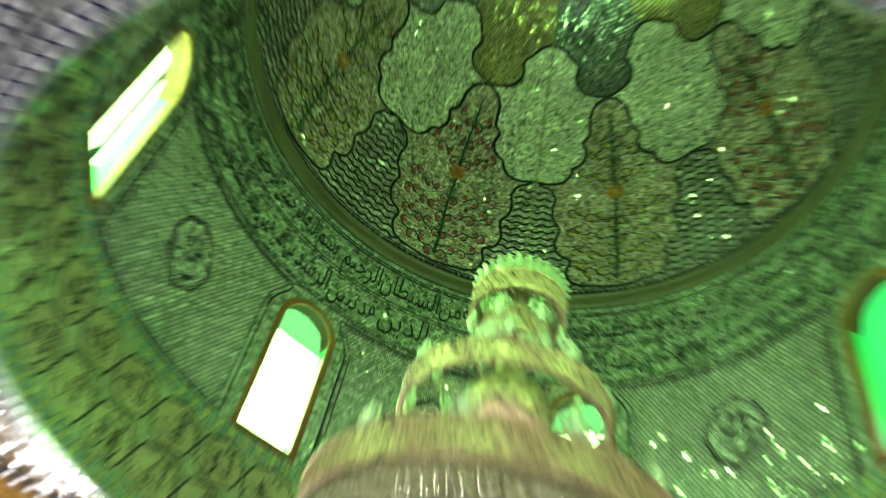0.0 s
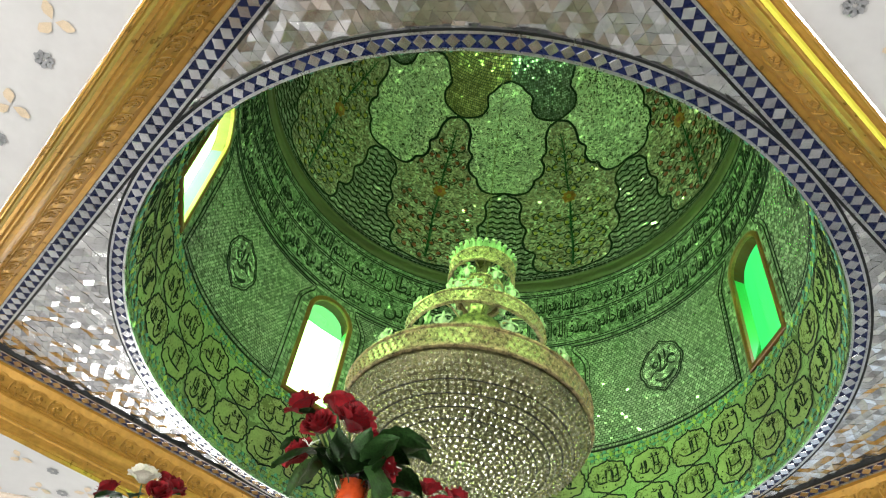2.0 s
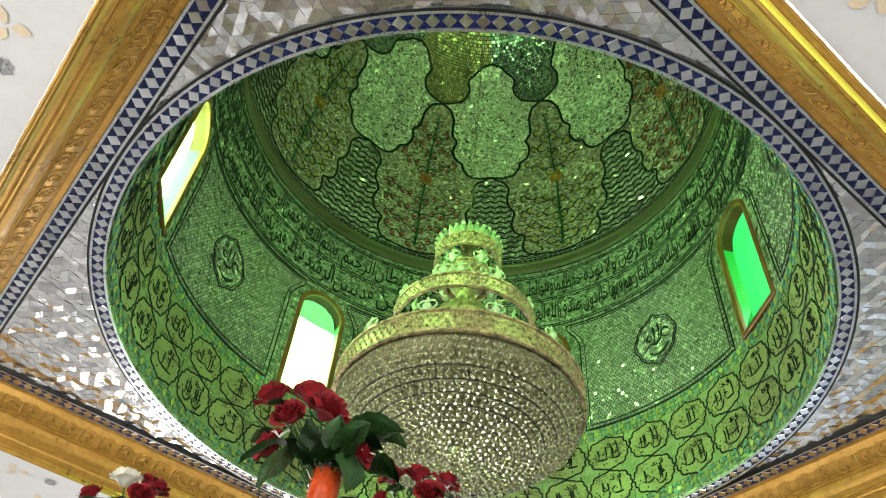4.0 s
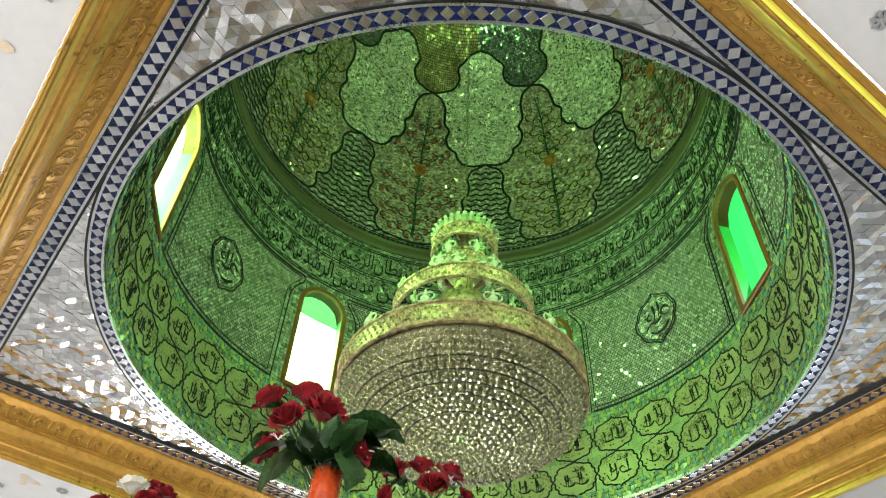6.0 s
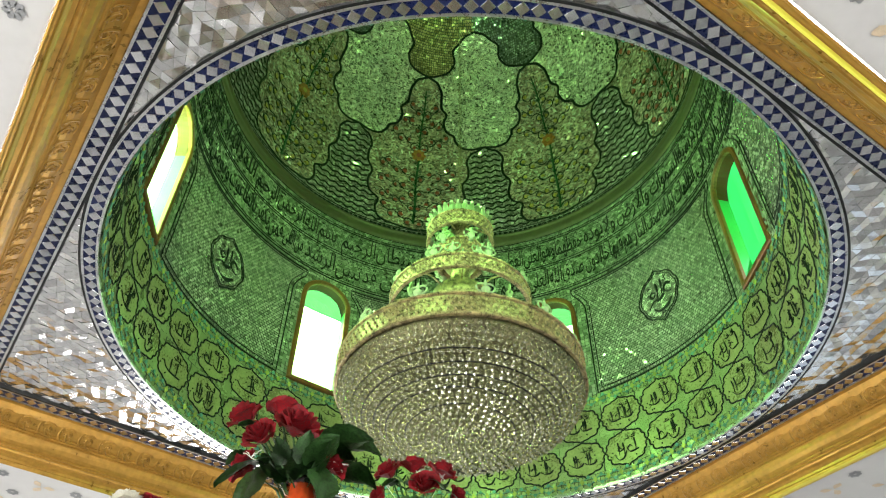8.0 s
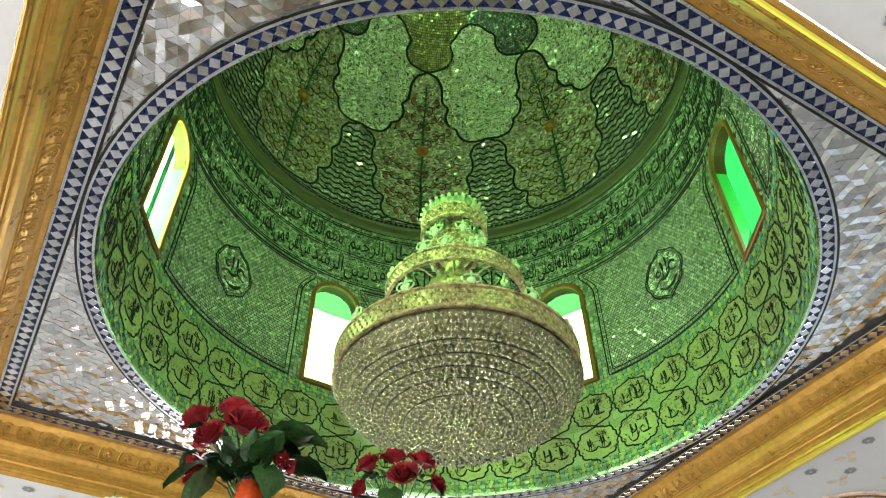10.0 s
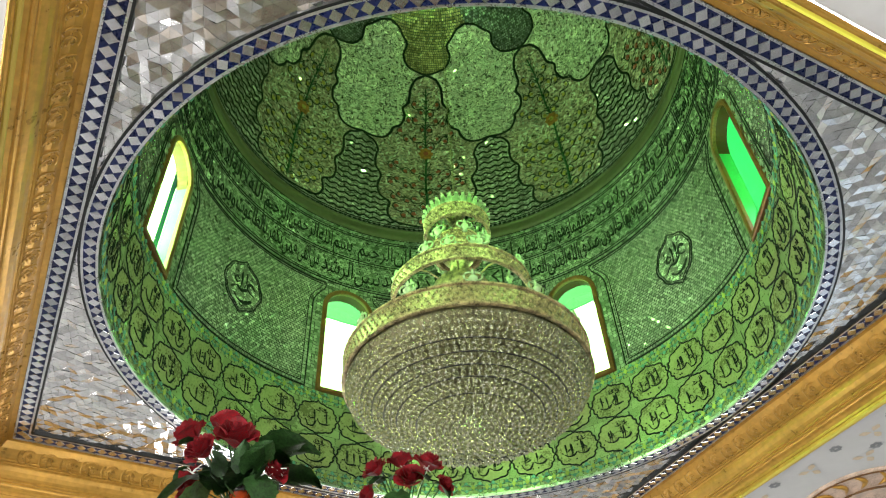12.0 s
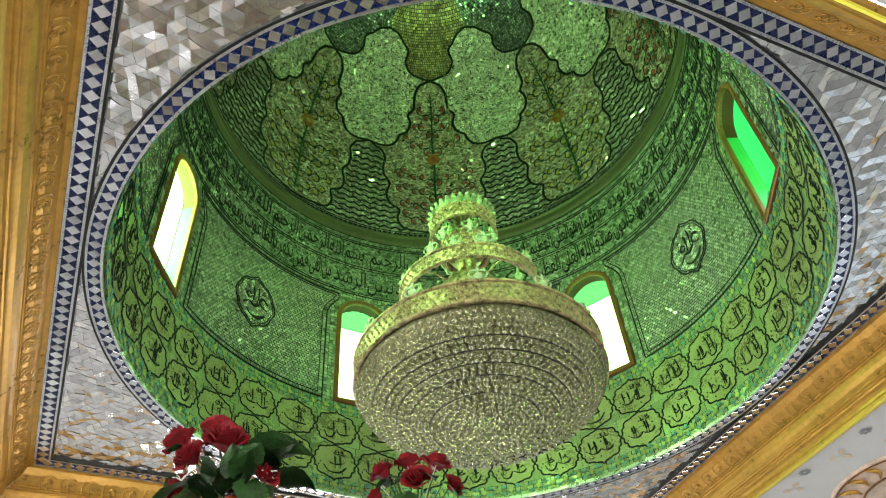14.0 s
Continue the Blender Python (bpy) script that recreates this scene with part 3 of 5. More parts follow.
facets([(0.10, 0.665, 0.075, 0.071, True)], "cartouche_field_mosaic", M_FIELD, drum, 0.03, 24, lambda a, z: True, 0.49, 0.03, lambda a, z: 15 < a < 105, M_FIELD_PIECE)
facets([(1.95, 2.75, 0.030, 0.027, True)], "band_mosaic", M_GREENM, drum, 0.13, 25, lambda a, z: True)


# green cove between drum and dome
def cove():
    bm = bmesh.new()
    prof = [(R + 0.01, 2.745), (R - 0.012, 2.75), (R - 0.016, 2.756), (R - 0.022, 2.762), (R - 0.026, 2.79), (R - 0.024, 2.83), (R - 0.020, 2.865), (R - 0.030, 2.87), (R - 0.032, 2.885), (R + 0.005, 2.89)]
    lathe(bm, [(r, H + z) for r, z in prof], 160)
    tagged(part("trim", bm, M_COVE, None, "smooth olive-green painted cove at the foot of the dome", smooth=True), kind="structure")


cove()


# windows: wooden frame, reveal and tinted pane
def outline(half, z0, zs, n=16):
    pts = [(-half, z0), (half, z0)]
    pts += [(half * math.cos(math.pi * i / n), zs + half * math.sin(math.pi * i / n)) for i in range(n + 1)]
    return pts


def arched_window(w, k):
    ob = new("window_%d" % (k + 1))
    ob.matrix_world = pose(0, 0, 0)
    tagged(ob, "arched window with brown wooden frame and green glass", kind="structure")

    def at(x, z, r):
        return polar(r, w + x * DEG, H + z)
    # frame swept along the arch
    bm = bmesh.new()
    path_in, path_out = outline(WHALF - 0.004, WB + 0.002, WS), outline(WHALF + 0.040, WB - 0.042, WS)
    n = len(path_in)
    rows = []
    for (xi, zi), (xo, zo) in zip(path_in, path_out):
        xm, zm = (xi + xo) / 2, (zi + zo) / 2
        rows.append([bm.verts.new(p) for p in (at(xi, zi, R + 0.012), at(xi, zi, R - 0.012), at(xi * 0.85 + xo * 0.15, zi * 0.85 + zo * 0.15, R - 0.019), at(xm, zm, R - 0.021),
                                               at(xo * 0.85 + xi * 0.15, zo * 0.85 + zi * 0.15, R - 0.019), at(xo, zo, R - 0.012), at(xo, zo, R + 0.01))])
    for i in range(n):
        a, b = rows[i], rows[(i + 1) % n]
        for q in range(6):
            bm.faces.new((a[q], b[q], b[q + 1], a[q + 1]))
    part("window_frame", bm, M_WOOD, ob)
    # reveal
    bm = bmesh.new()
    pts = outline(WHALF - 0.001, WB + 0.001, WS)
    n = len(pts)
    loops = [[bm.verts.new(at(x, z, r)) for x, z in pts] for r in (R + 0.012, R + 0.07, R_OUT - 0.001)]
    for a, b in zip(loops, loops[1:]):
        for i in range(n):
            f = bm.faces.new((a[i], b[i], b[(i + 1) % n], a[(i + 1) % n]))
            zc = f.calc_center_median().z - H
            f.material_index = 1 if zc > WS - 0.16 else 0
    part("reveal", bm, [M_JAMB, M_REVEAL], ob, "pale reveal with a yellow painted arch")
    # arch part cut off so its tint can imitate the deeper reveal
    cut = WS - 0.05
    bm = bmesh.new()
    bm.faces.new([bm.verts.new(at(x, z, R + 0.0975)) for x, z in ((-WHALF, WB), (WHALF, WB), (WHALF, cut), (-WHALF, cut))])
    part("pane", bm, M_PANE, ob, "green tinted glass pane")
    bm = bmesh.new()
    bm.faces.new([bm.verts.new(at(x, z, R + 0.0975)) for x, z in [(-WHALF, cut), (WHALF, cut)] + pts[2:]])
    part("lunette_pane", bm, M_ARCHTINT if k in (1, 2) else M_PANE, ob, "green pane in the arch, tinted darker in two windows")
    if k not in (1, 2):
        return
    # added bar that covers the edge of the darker tint
    bm = bmesh.new()
    tube(bm, [at(x, cut, R + 0.086) for x in (-WHALF, 0, WHALF)], 0.006, 6)
    part("tint_edge_bar", bm, M_JAMB, ob)


for k, w_deg in enumerate(WIN):
    arched_window(w_deg, k)


# bright sky outside the drum; an added green-glowing panel gives the first window its tone
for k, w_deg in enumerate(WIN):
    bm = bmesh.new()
    # the low flat stretch is an added glowing ledge that sends light up into the dome
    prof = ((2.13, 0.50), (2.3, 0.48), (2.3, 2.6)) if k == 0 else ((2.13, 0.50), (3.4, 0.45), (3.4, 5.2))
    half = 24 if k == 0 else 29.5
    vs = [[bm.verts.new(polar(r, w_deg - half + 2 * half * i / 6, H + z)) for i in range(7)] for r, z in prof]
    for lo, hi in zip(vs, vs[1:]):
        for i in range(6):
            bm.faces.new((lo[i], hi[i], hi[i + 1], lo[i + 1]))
    tagged(part("backdrop", bm, M_GREENGLOW if k == 0 else M_SKY, None, "plain glowing sky outside a drum window, with an added glowing ledge" if k else "added green glowing panel outside a drum window"), kind="structure")


# ---- drum ornament ----
def cartouche_shape(rx, rz):
    """Four bracket-shaped sides, each with a point in its middle, and round lobes at the corners, as (metres along, metres up)."""
    quarter = [(1.08, 0.0), (0.99, 0.10), (0.955, 0.22), (0.98, 0.33), (0.945, 0.42), (0.86, 0.47), (0.83, 0.52), (0.835, 0.62), (0.79, 0.73), (0.69, 0.80), (0.57, 0.82), (0.46, 0.83), (0.38, 0.90), (0.26, 0.93), (0.13, 0.96), (0.05, 1.03), (0.0, 1.12)]
    pts = [(x, z) for x, z in quarter] + [(-x, z) for x, z in quarter[-2::-1]]
    pts += [(x, -z) for x, z in pts[-2:0:-1]]
    return [(rx * x, rz * z) for x, z in pts]


def stroke(bm, cx, cz, pts, w):
    """A lettering bar through points in metres about (cx degrees, cz height)."""
    k = len(pts)
    fine = []
    for i in range(k - 1):
        p0, p1, p2, p3 = pts[max(i - 1, 0)], pts[i], pts[i + 1], pts[min(i + 2, k - 1)]
        for t in (0, 0.25, 0.5, 0.75):
            f = [0.5 * (2 * b + (c - a) * t + (2 * a - 5 * b + 4 * c - d) * t * t + (3 * b - a - 3 * c + d) * t ** 3) for a, b, c, d in zip(p0, p1, p2, p3)]
            fine.append(f)
    fine.append(list(pts[-1]))
    n = len(fine)
    ws = [w * (0.45 + 0.75 * math.sin(math.pi * min(1, (i + 1) / (n * 0.7)))) if i < n * 0.7 else w * (0.45 + 0.6 * (n - i) / n) for i in range(n)]
    ribbon(bm, [(cx - x * DEG, cz + z) for x, z in fine], [max(q, w * 0.4) for q in ws], 0.012)


def dot(bm, deg, z, s):
    patch(bm, [(deg - s * DEG, z), (deg, z - s), (deg + s * DEG, z), (deg, z + s)], 0.013)


def lettering(bm, cx, cz, w, h, r2, bold, words):
    """Dark bars of the size of the lettering, right to left."""
    x = -w / 2
    for _ in range(words):
        ww = w / words
        kind = r2.random()
        if kind < 0.4:
            stroke(bm, cx, cz, [(x + ww * 0.98, -h * 0.02), (x + ww * 0.75, -h * 0.17), (x + ww * 0.35, -h * 0.19), (x + ww * 0.04, -h * 0.05)], bold)
        elif kind < 0.72:
            stroke(bm, cx, cz, [(x + ww * 0.95, -h * 0.13), (x + ww * 0.5, -h * 0.17), (x + ww * 0.2, -h * 0.13), (x + ww * 0.03, h * 0.10)], bold)
        else:
            stroke(bm, cx, cz, [(x + ww * 0.95, -h * 0.05), (x + ww * 0.7, -h * 0.38), (x + ww * 0.3, -h * 0.40), (x + ww * 0.08, -h * 0.10)], bold)
            stroke(bm, cx, cz, [(x + ww * 0.8, h * 0.12), (x + ww * 0.5, h * 0.02), (x + ww * 0.3, h * 0.10)], bold * 0.8)
        for _ in range(r2.choice((1, 2, 2, 3))):
            xx = x + ww * r2.uniform(0.15, 0.85)
            stroke(bm, cx, cz, [(xx, h * r2.uniform(0.4, 0.58)), (xx + 0.006, h * 0.1), (xx + 0.004, -h * 0.2)], bold * 0.9)
        if r2.random() < 0.7:
            xx = x + ww * r2.uniform(0.2, 0.8)
            stroke(bm, cx, cz, [(xx - ww * 0.2, h * 0.08), (xx, h * 0.2), (xx + ww * 0.18, h * 0.04)], bold * 0.8)
        for _ in range(r2.choice((1, 2))):
            dot(bm, cx - (x + ww * r2.uniform(0.1, 0.9)) * DEG, cz + h * r2.choice((0.36, -0.42, 0.25)), bold * 0.5)
        x += ww


def field(bm, deg, zc, shape, off):
    """A thin plate that follows the round wall inside an outline."""
    rings = [[bm.verts.new(wall_point(deg + x * q * DEG, zc + z * q, off)) for x, z in shape] for q in (1.0, 0.66, 0.33)]
    mid = bm.verts.new(wall_point(deg, zc, off))
    n = len(shape)
    for a, b in zip(rings, rings[1:]):
        for i in range(n):
            bm.faces.new((a[i], b[i], b[(i + 1) % n], a[(i + 1) % n]))
    for i in range(n):
        bm.faces.new((rings[-1][i], mid, rings[-1][(i + 1) % n]))


def cartouches():
    r2 = random.Random(31)
    shape = cartouche_shape(0.164, 0.138)
    for zc, ph in ((0.525, 9.0), (0.235, 9.0)):
        for i in range(36):
            deg = ph + 10 * i
            bm = bmesh.new()
            field(bm, deg, zc, shape, 0.008)
            part("cartouche_field", bm, M_OLIVE, drum)
            bm = bmesh.new()
            ribbon(bm, [(deg + x * DEG, zc + z) for x, z in shape], 0.0135, 0.011, closed=True)
            ob = part("cartouche", bm, M_INK, drum)
            bm = bmesh.new()
            lettering(bm, deg, zc - 0.025, 0.21, 0.15, r2, 0.0135, r2.choice((1, 2, 2)))
            # small word above
            lettering(bm, deg - 1.0, zc + 0.070, 0.10, 0.05, r2, 0.006, 2)
            dot(bm, deg + 3.3, zc - 0.02, 0.006)
            dot(bm, deg + 3.7, zc - 0.05, 0.006)
            part("lettering", bm, M_INK, ob)


cartouches()


def diamond_border(zc, h, n, name):
    def tile(mat_, sx, sz):
        bm = bmesh.new()
        low = [bm.verts.new(p) for p in ((0, sx, 0), (0, 0, sz), (0, -sx, 0), (0, 0, -sz))]
        up = [bm.verts.new((-0.006, v.co.y * 0.85, v.co.z * 0.85)) for v in low]
        bm.faces.new(up)
        for i in range(4):
            bm.faces.new((low[i], low[(i + 1) % 4], up[(i + 1) % 4], up[i]))
        me = bpy.data.meshes.new(name)
        bm.to_mesh(me)
        bm.free()
        me.materials.append(mat_)
        return me
    ya, yb = tile(M_BORDERY, 0.020, 0.026), tile(M_BORDERB, 0.017, 0.017)
    step = 360 / n
    for i in range(n):
        for me, a, z in ((ya, i * step, zc), (yb, (i + 0.5) * step, zc + h * 0.34), (yb, (i + 0.5) * step, zc - h * 0.34)):
            ob = new("border_tile", me)
            ob.parent = drum
            ob.matrix_basis = pose(0, 0, 0, 0, 0, a) @ pose(R - 0.012, 0, H + z, 0, rng.uniform(-5, 5), rng.uniform(-5, 5))
    bm = bmesh.new()
    m = n * 4
    for s in (-1, 1):
        ribbon(bm, [(i * 360 / m, zc + s * h * 0.30 * math.sin(2 * math.pi * i / 8)) for i in range(m)], 0.007, 0.011, closed=True)
    part("border_vine", bm, M_BORDERB, drum)


diamond_border(0.052, 0.09, 120, "border_tile_low")
diamond_border(0.715, 0.09, 120, "border_tile_high")


def panel_frames():
    r2 = random.Random(41)
    for k in range(6):
        c = 33.2 + 60 * k
        for inset, wd in ((0.0, 0.013), (1.15, 0.008)):
            pts = []
            q = inset / DEG
            zb = 0.775 + q
            zt = 1.93 - q * 0.6
            for i in range(13):
                pts.append((c - 20.3 + inset + (40.6 - 2 * inset) * i / 12, zb))
            side = [zb + (1.66 - zb) * i / 6 for i in range(1, 7)] + [1.70, 1.74, 1.78, 1.82, 1.86, zt]
            for z in side:
                pts.append((c + panel_half(z) - inset, z))
            for i in range(1, 14):
                e = panel_half(zt) - inset
                pts.append((c + e - 2 * e * i / 14, zt))
            for z in side[::-1]:
                pts.append((c - panel_half(z) + inset, z))
            bm = bmesh.new()
            ribbon(bm, pts, wd, 0.012, closed=True)
            part("panel_outline", bm, M_INK, drum)
        # medallion with its lettering
        for s, wd in ((1.0, 0.013), (0.90, 0.007)):
            bm = bmesh.new()
            pts = []
            for i in range(72):
                a = 2 * math.pi * i / 72
                rr = 0.93 + 0.075 * abs(math.cos(4 * a)) + 0.045 * abs(math.cos(2 * a)) + 0.08 * max(0, 1 - abs(abs(a - math.pi) - math.pi / 2) / 0.14)
                pts.append((c + s * 0.200 * rr * math.cos(a) * DEG, 1.385 + s * 0.232 * rr * math.sin(a)))
            ribbon(bm, pts, wd, 0.013, closed=True)
            med = part("medallion", bm, M_INK, drum)
            if s < 1:
                bm = bmesh.new()
                field(bm, c, 1.385, [((a - c) / DEG, z - 1.385) for a, z in pts], 0.009)
                part("medallion_field", bm, M_MEDAL, drum)
        bm = bmesh.new()
        for bar, bold in ((((0.135, 0.030), (0.085, 0.070), (0.050, 0.020), (0.085, -0.020), (0.130, -0.030)), 0.026),
                          (((0.050, -0.010), (-0.005, -0.045), (-0.060, -0.030), (-0.120, -0.085)), 0.030),
                          (((-0.020, 0.135), (-0.012, 0.050), (-0.022, -0.030)), 0.022), (((0.030, 0.150), (0.036, 0.070), (0.024, -0.010)), 0.020),
                          (((-0.060, 0.075), (-0.090, 0.035), (-0.060, 0.005), (-0.035, 0.040), (-0.070, 0.060)), 0.020),
                          (((0.110, -0.095), (0.050, -0.145), (-0.030, -0.150), (-0.075, -0.110)), 0.030),
                          (((-0.105, 0.100), (-0.085, 0.120), (-0.065, 0.105)), 0.012), (((0.075, 0.130), (0.100, 0.150)), 0.012)):
            stroke(bm, c, 1.385, bar, bold)
        for x, z in ((0.070, 0.111), (0.091, 0.111), (-0.108, 0.052), (0.000, -0.189), (0.025, -0.189)):
            dot(bm, c - x * DEG, 1.385 + z, 0.009)
        part("lettering", bm, M_INK, med)


panel_frames()


# first form of each Arabic letter (alone, final, initial, medial follow one another); after "one-sided" letters the next one does not join
LETTER = {"A": 0xFE8D, "b": 0xFE8F, "p": 0xFE93, "t": 0xFE95, "v": 0xFE99, "j": 0xFE9D, "H": 0xFEA1, "x": 0xFEA5, "d": 0xFEA9, "*": 0xFEAB, "r": 0xFEAD, "z": 0xFEAF, "s": 0xFEB1, "$": 0xFEB5,
          "S": 0xFEB9, "D": 0xFEBD, "T": 0xFEC1, "Z": 0xFEC5, "E": 0xFEC9, "g": 0xFECD, "f": 0xFED1, "q": 0xFED5, "k": 0xFED9, "l": 0xFEDD, "m": 0xFEE1, "n": 0xFEE5, "h": 0xFEE9, "w": 0xFEED,
          "Y": 0xFEEF, "y": 0xFEF1, "&": 0xFEFB}
ONE_SIDED = "Apd*rzwY&"


def joined_letters(word):
    """The word's joined letter forms, in the order in which they stand from left to right."""
    word = word.replace("lA", "&")
    out = []
    for i, c in enumerate(word):
        before = i > 0 and word[i - 1] not in ONE_SIDED
        after = i < len(word) - 1 and c not in ONE_SIDED
        out.append(chr(LETTER[c] + (3 if before and after else 2 if after else 1 if before else 0)))
    return "".join(out[::-1])


def inscription_band():
    r2 = random.Random(51)
    for z, wd in ((1.975, 0.012), (2.00, 0.005), (2.315, 0.006), (2.345, 0.010), (2.655, 0.010), (2.68, 0.005), (2.735, 0.006)):
        bm = bmesh.new()
        ribbon(bm, [(i * 3, z) for i in range(120)], wd * 1.2, 0.012, closed=True)
        part("band_line", bm, M_INK, drum)
    # (line, from degrees, to degrees, words); letters by the common one-letter romanisation
    lines = (
        (2.50, 77, 122, "AEw* bAllh mn Al$yTAn Alrjym"), (2.50, 123.3, 152, "bsm Allh AlrHmn AlrHym"), (2.50, 152.7, 169, "Allh lA Alh AlA"), (2.50, 169.5, 184, "hw AlHy Alqywm"),
        (2.50, 184.5, 286, "lA tAx*h snp wlA nwm lh mA fy AlsmwAt wmA fy AlArD mn *A Al*y y$fE Endh AlA bA*nh"),
        (2.50, 286.5, 388.5, "yElm mA byn Aydyhm wmA xlfhm wlA yHyTwn b$y mn Elmh AlA bmA $A wsE krsyh AlsmwAt"),
        (2.50, 29, 40.6, "wAlArD"), (2.50, 41, 51.2, "wlA ywdh"), (2.50, 51.6, 76, "HfZhmA whw AlEly AlEZym"),
        (2.16, 77, 110, "lA AkrAh fy Aldyn"), (2.16, 110.4, 132.3, "qd tbyn Alr$d"), (2.16, 132.6, 139.2, "mn Algy"), (2.16, 139.5, 149, "fmn ykfr"), (2.16, 149.3, 160.8, "bAlTAgwt"),
        (2.16, 161, 183, "wywmn bAllh fqd"), (2.16, 183.5, 278, "Astmsk bAlErwp AlwvqY lA AnfSAm lhA wAllh smyE Elym Allh wly Al*yn AmnwA yxrjhm mn AlZlmAt"),
        (2.16, 278.5, 372.5, "AlY Alnwr wAl*yn kfrwA AwlyAwhm AlTAgwt yxrjwnhm mn Alnwr AlY"),
        (2.16, 12.9, 21.4, "AlZlmAt"), (2.16, 21.7, 26.5, "Awlyk"), (2.16, 26.8, 31.8, "ASHAb"), (2.16, 32, 36.8, "AlnAr"), (2.16, 37, 39.8, "hm"), (2.16, 40, 51.8, "fyhA xAldwn"),
        (2.16, 52.1, 76, "Sdq Allh AlEly AlEZym"))
    words = []
    for zc, a0, a1, text in lines:
        run = []
        for word in text.split():
            cu = bpy.data.curves.new("word", "FONT")
            cu.body, cu.size, cu.extrude, cu.resolution_u, cu.offset = joined_letters(word), 0.27, 0.003, 2, -0.002
            ob = new("word", cu)
            run.append(ob)
        words.append((zc, a0, a1, run))
    graph = bpy.context.evaluated_depsgraph_get()
    for zc, a0, a1, run in words:
        meshes = [bpy.data.meshes.new_from_object(ob.evaluated_get(graph)) for ob in run]
        spans = [(min(v.co.x for v in me.vertices), max(v.co.x for v in me.vertices)) for me in meshes]
        gap = 0.035
        k = (a1 - a0) / DEG / sum(hi - lo + gap for lo, hi in spans)
        deg = a0
        for ob, me, (lo, hi) in zip(run, meshes, spans):
            rise = r2.uniform(-0.012, 0.02)
            for v in me.vertices:
                x = (hi - v.co.x) * k + 0.10 * k * min(0, 0.1 - v.co.y)
                v.co = wall_point(deg + x * DEG, zc - 0.075 + rise + v.co.y * 1.05, 0.013 + v.co.z)
            me.materials.append(M_INK)
            cu = ob.data
            bpy.data.objects.remove(ob)
            bpy.data.curves.remove(cu)
            word_ob = new("lettering", me)
            word_ob.parent = drum
            # vowel marks over and under the word
            bm = bmesh.new()
            wide = (hi - lo) * k
            for _ in range(max(1, round(wide / 0.10))):
                x, z = r2.uniform(0.1, 0.9) * wide, r2.choice((0.10, 0.115, 0.12, -0.115))
                stroke(bm, deg, zc + z, [(-x - 0.012, 0.006), (-x + 0.012, -0.004)], 0.008)
            part("vowel_marks", bm, M_INK, word_ob)
            deg += ((hi - lo) + gap) * k * DEG


inscription_band()

# ---- dome ----
def dome_shell():
    bm = bmesh.new()
    n, m = 96, 28
    zs = [Z_BASE + DOME_H * math.sin(math.pi / 2 * i / m) for i in range(m)]
    lathe(bm, [(R_OUT, H + Z_BASE - 0.05)] + [(dome_r(z) + 0.015, H + z + 0.004) for z in zs] + [(0.03, H + Z_BASE + DOME_H + 0.01), (0.0001, H + Z_BASE + DOME_H + 0.01)], n)
    ob = part("dome", bm, M_GROUT, None, "dome lined with mirror mosaic, scalloped panels, waves and flowering trees", smooth=True)
    return tagged(ob, kind="structure")


dome = dome_shell()

# boundary between tree panel and its neighbours, as (degrees from the tree's middle, height)
LOWER = [(0, 2.965), (5, 2.985), (10.5, 3.03), (12.2, 3.16), (11.6, 3.30), (14.6, 3.38), (15.6, 3.52), (14.7, 3.68), (16.6, 3.80), (16.9, 3.93), (16.4, 4.04), (18.0, 4.15), (20.3, 4.19), (22.5, 4.235)]
UPPER = [(22.5, 4.235), (18.5, 4.215), (14.6, 4.245), (12.4, 4.34), (11.9, 4.40), (9.2, 4.46), (8.0, 4.58), (8.9, 4.68), (6.9, 4.76), (6.6, 4.86), (6.3, 4.95), (4.6, 5.04), (2.4, 5.075), (0, 5.10)]
TOPP = [(0, 5.10), (4.5, 5.13), (9.0, 5.18), (11.5, 5.28), (10.5, 5.38), (13.5, 5.44), (17.0, 5.50), (22.5, 5.53)]


def smooth_path(pts, sub=4):
    out = []
    k = len(pts)
    for i in range(k - 1):
        p0, p1, p2, p3 = pts[max(i - 1, 0)], pts[i], pts[i + 1], pts[min(i + 2, k - 1)]
        for s in range(sub):
            t = s / sub
            out.append(tuple(0.5 * (2 * b + (c - a) * t + (2 * a - 5 * b + 4 * c - d) * t * t + (3 * b - a - 3 * c + d) * t ** 3) for a, b, c, d in zip(p0, p1, p2, p3)))
    out.append(pts[-1])
    return out


def bound(pts, z):
    """Degrees of a boundary at height z."""
    best = 0
    for (a0, z0), (a1, z1) in zip(pts, pts[1:]):
        if min(z0, z1) <= z <= max(z0, z1) and abs(z1 - z0) > 1e-6:
            best = max(best, a0 + (a1 - a0) * (z - z0) / (z1 - z0))
    return best


def tree_offset(deg):
    return (deg - FLOWER[0] + 22.5) % 45 - 22.5


def zone(deg, z):
    d = abs(tree_offset(deg))
    if z < 4.235:
        if z < 4.03 or d <= bound(LOWER, z) or d > 17:
            return "tree" if d < bound(LOWER, z) else "wave"
    if z < 5.10:
        return "tree" if d < max(bound(UPPER, z), 0.0) else "petal"
    if z < 5.53:
        return "lattice" if d < max(bound(TOPP, z), 0) else "petal"
    return "lattice"


facets([(2.92, 4.20, 0.030, 0.022, True), (4.20, 5.10, 0.030, 0.024, True)], "tree_mosaic", M_DOMEM, dome, 0.11, 61, lambda a, z: zone(a, z) == "tree", 0.48, 0.3, wild=0.22)
facets([(2.92, 4.24, 0.040, 0.024, False)], "wave_mosaic", M_WAVE, dome, 0.12, 62, lambda a, z: zone(a, z) == "wave", 0.46, wild=0.25)
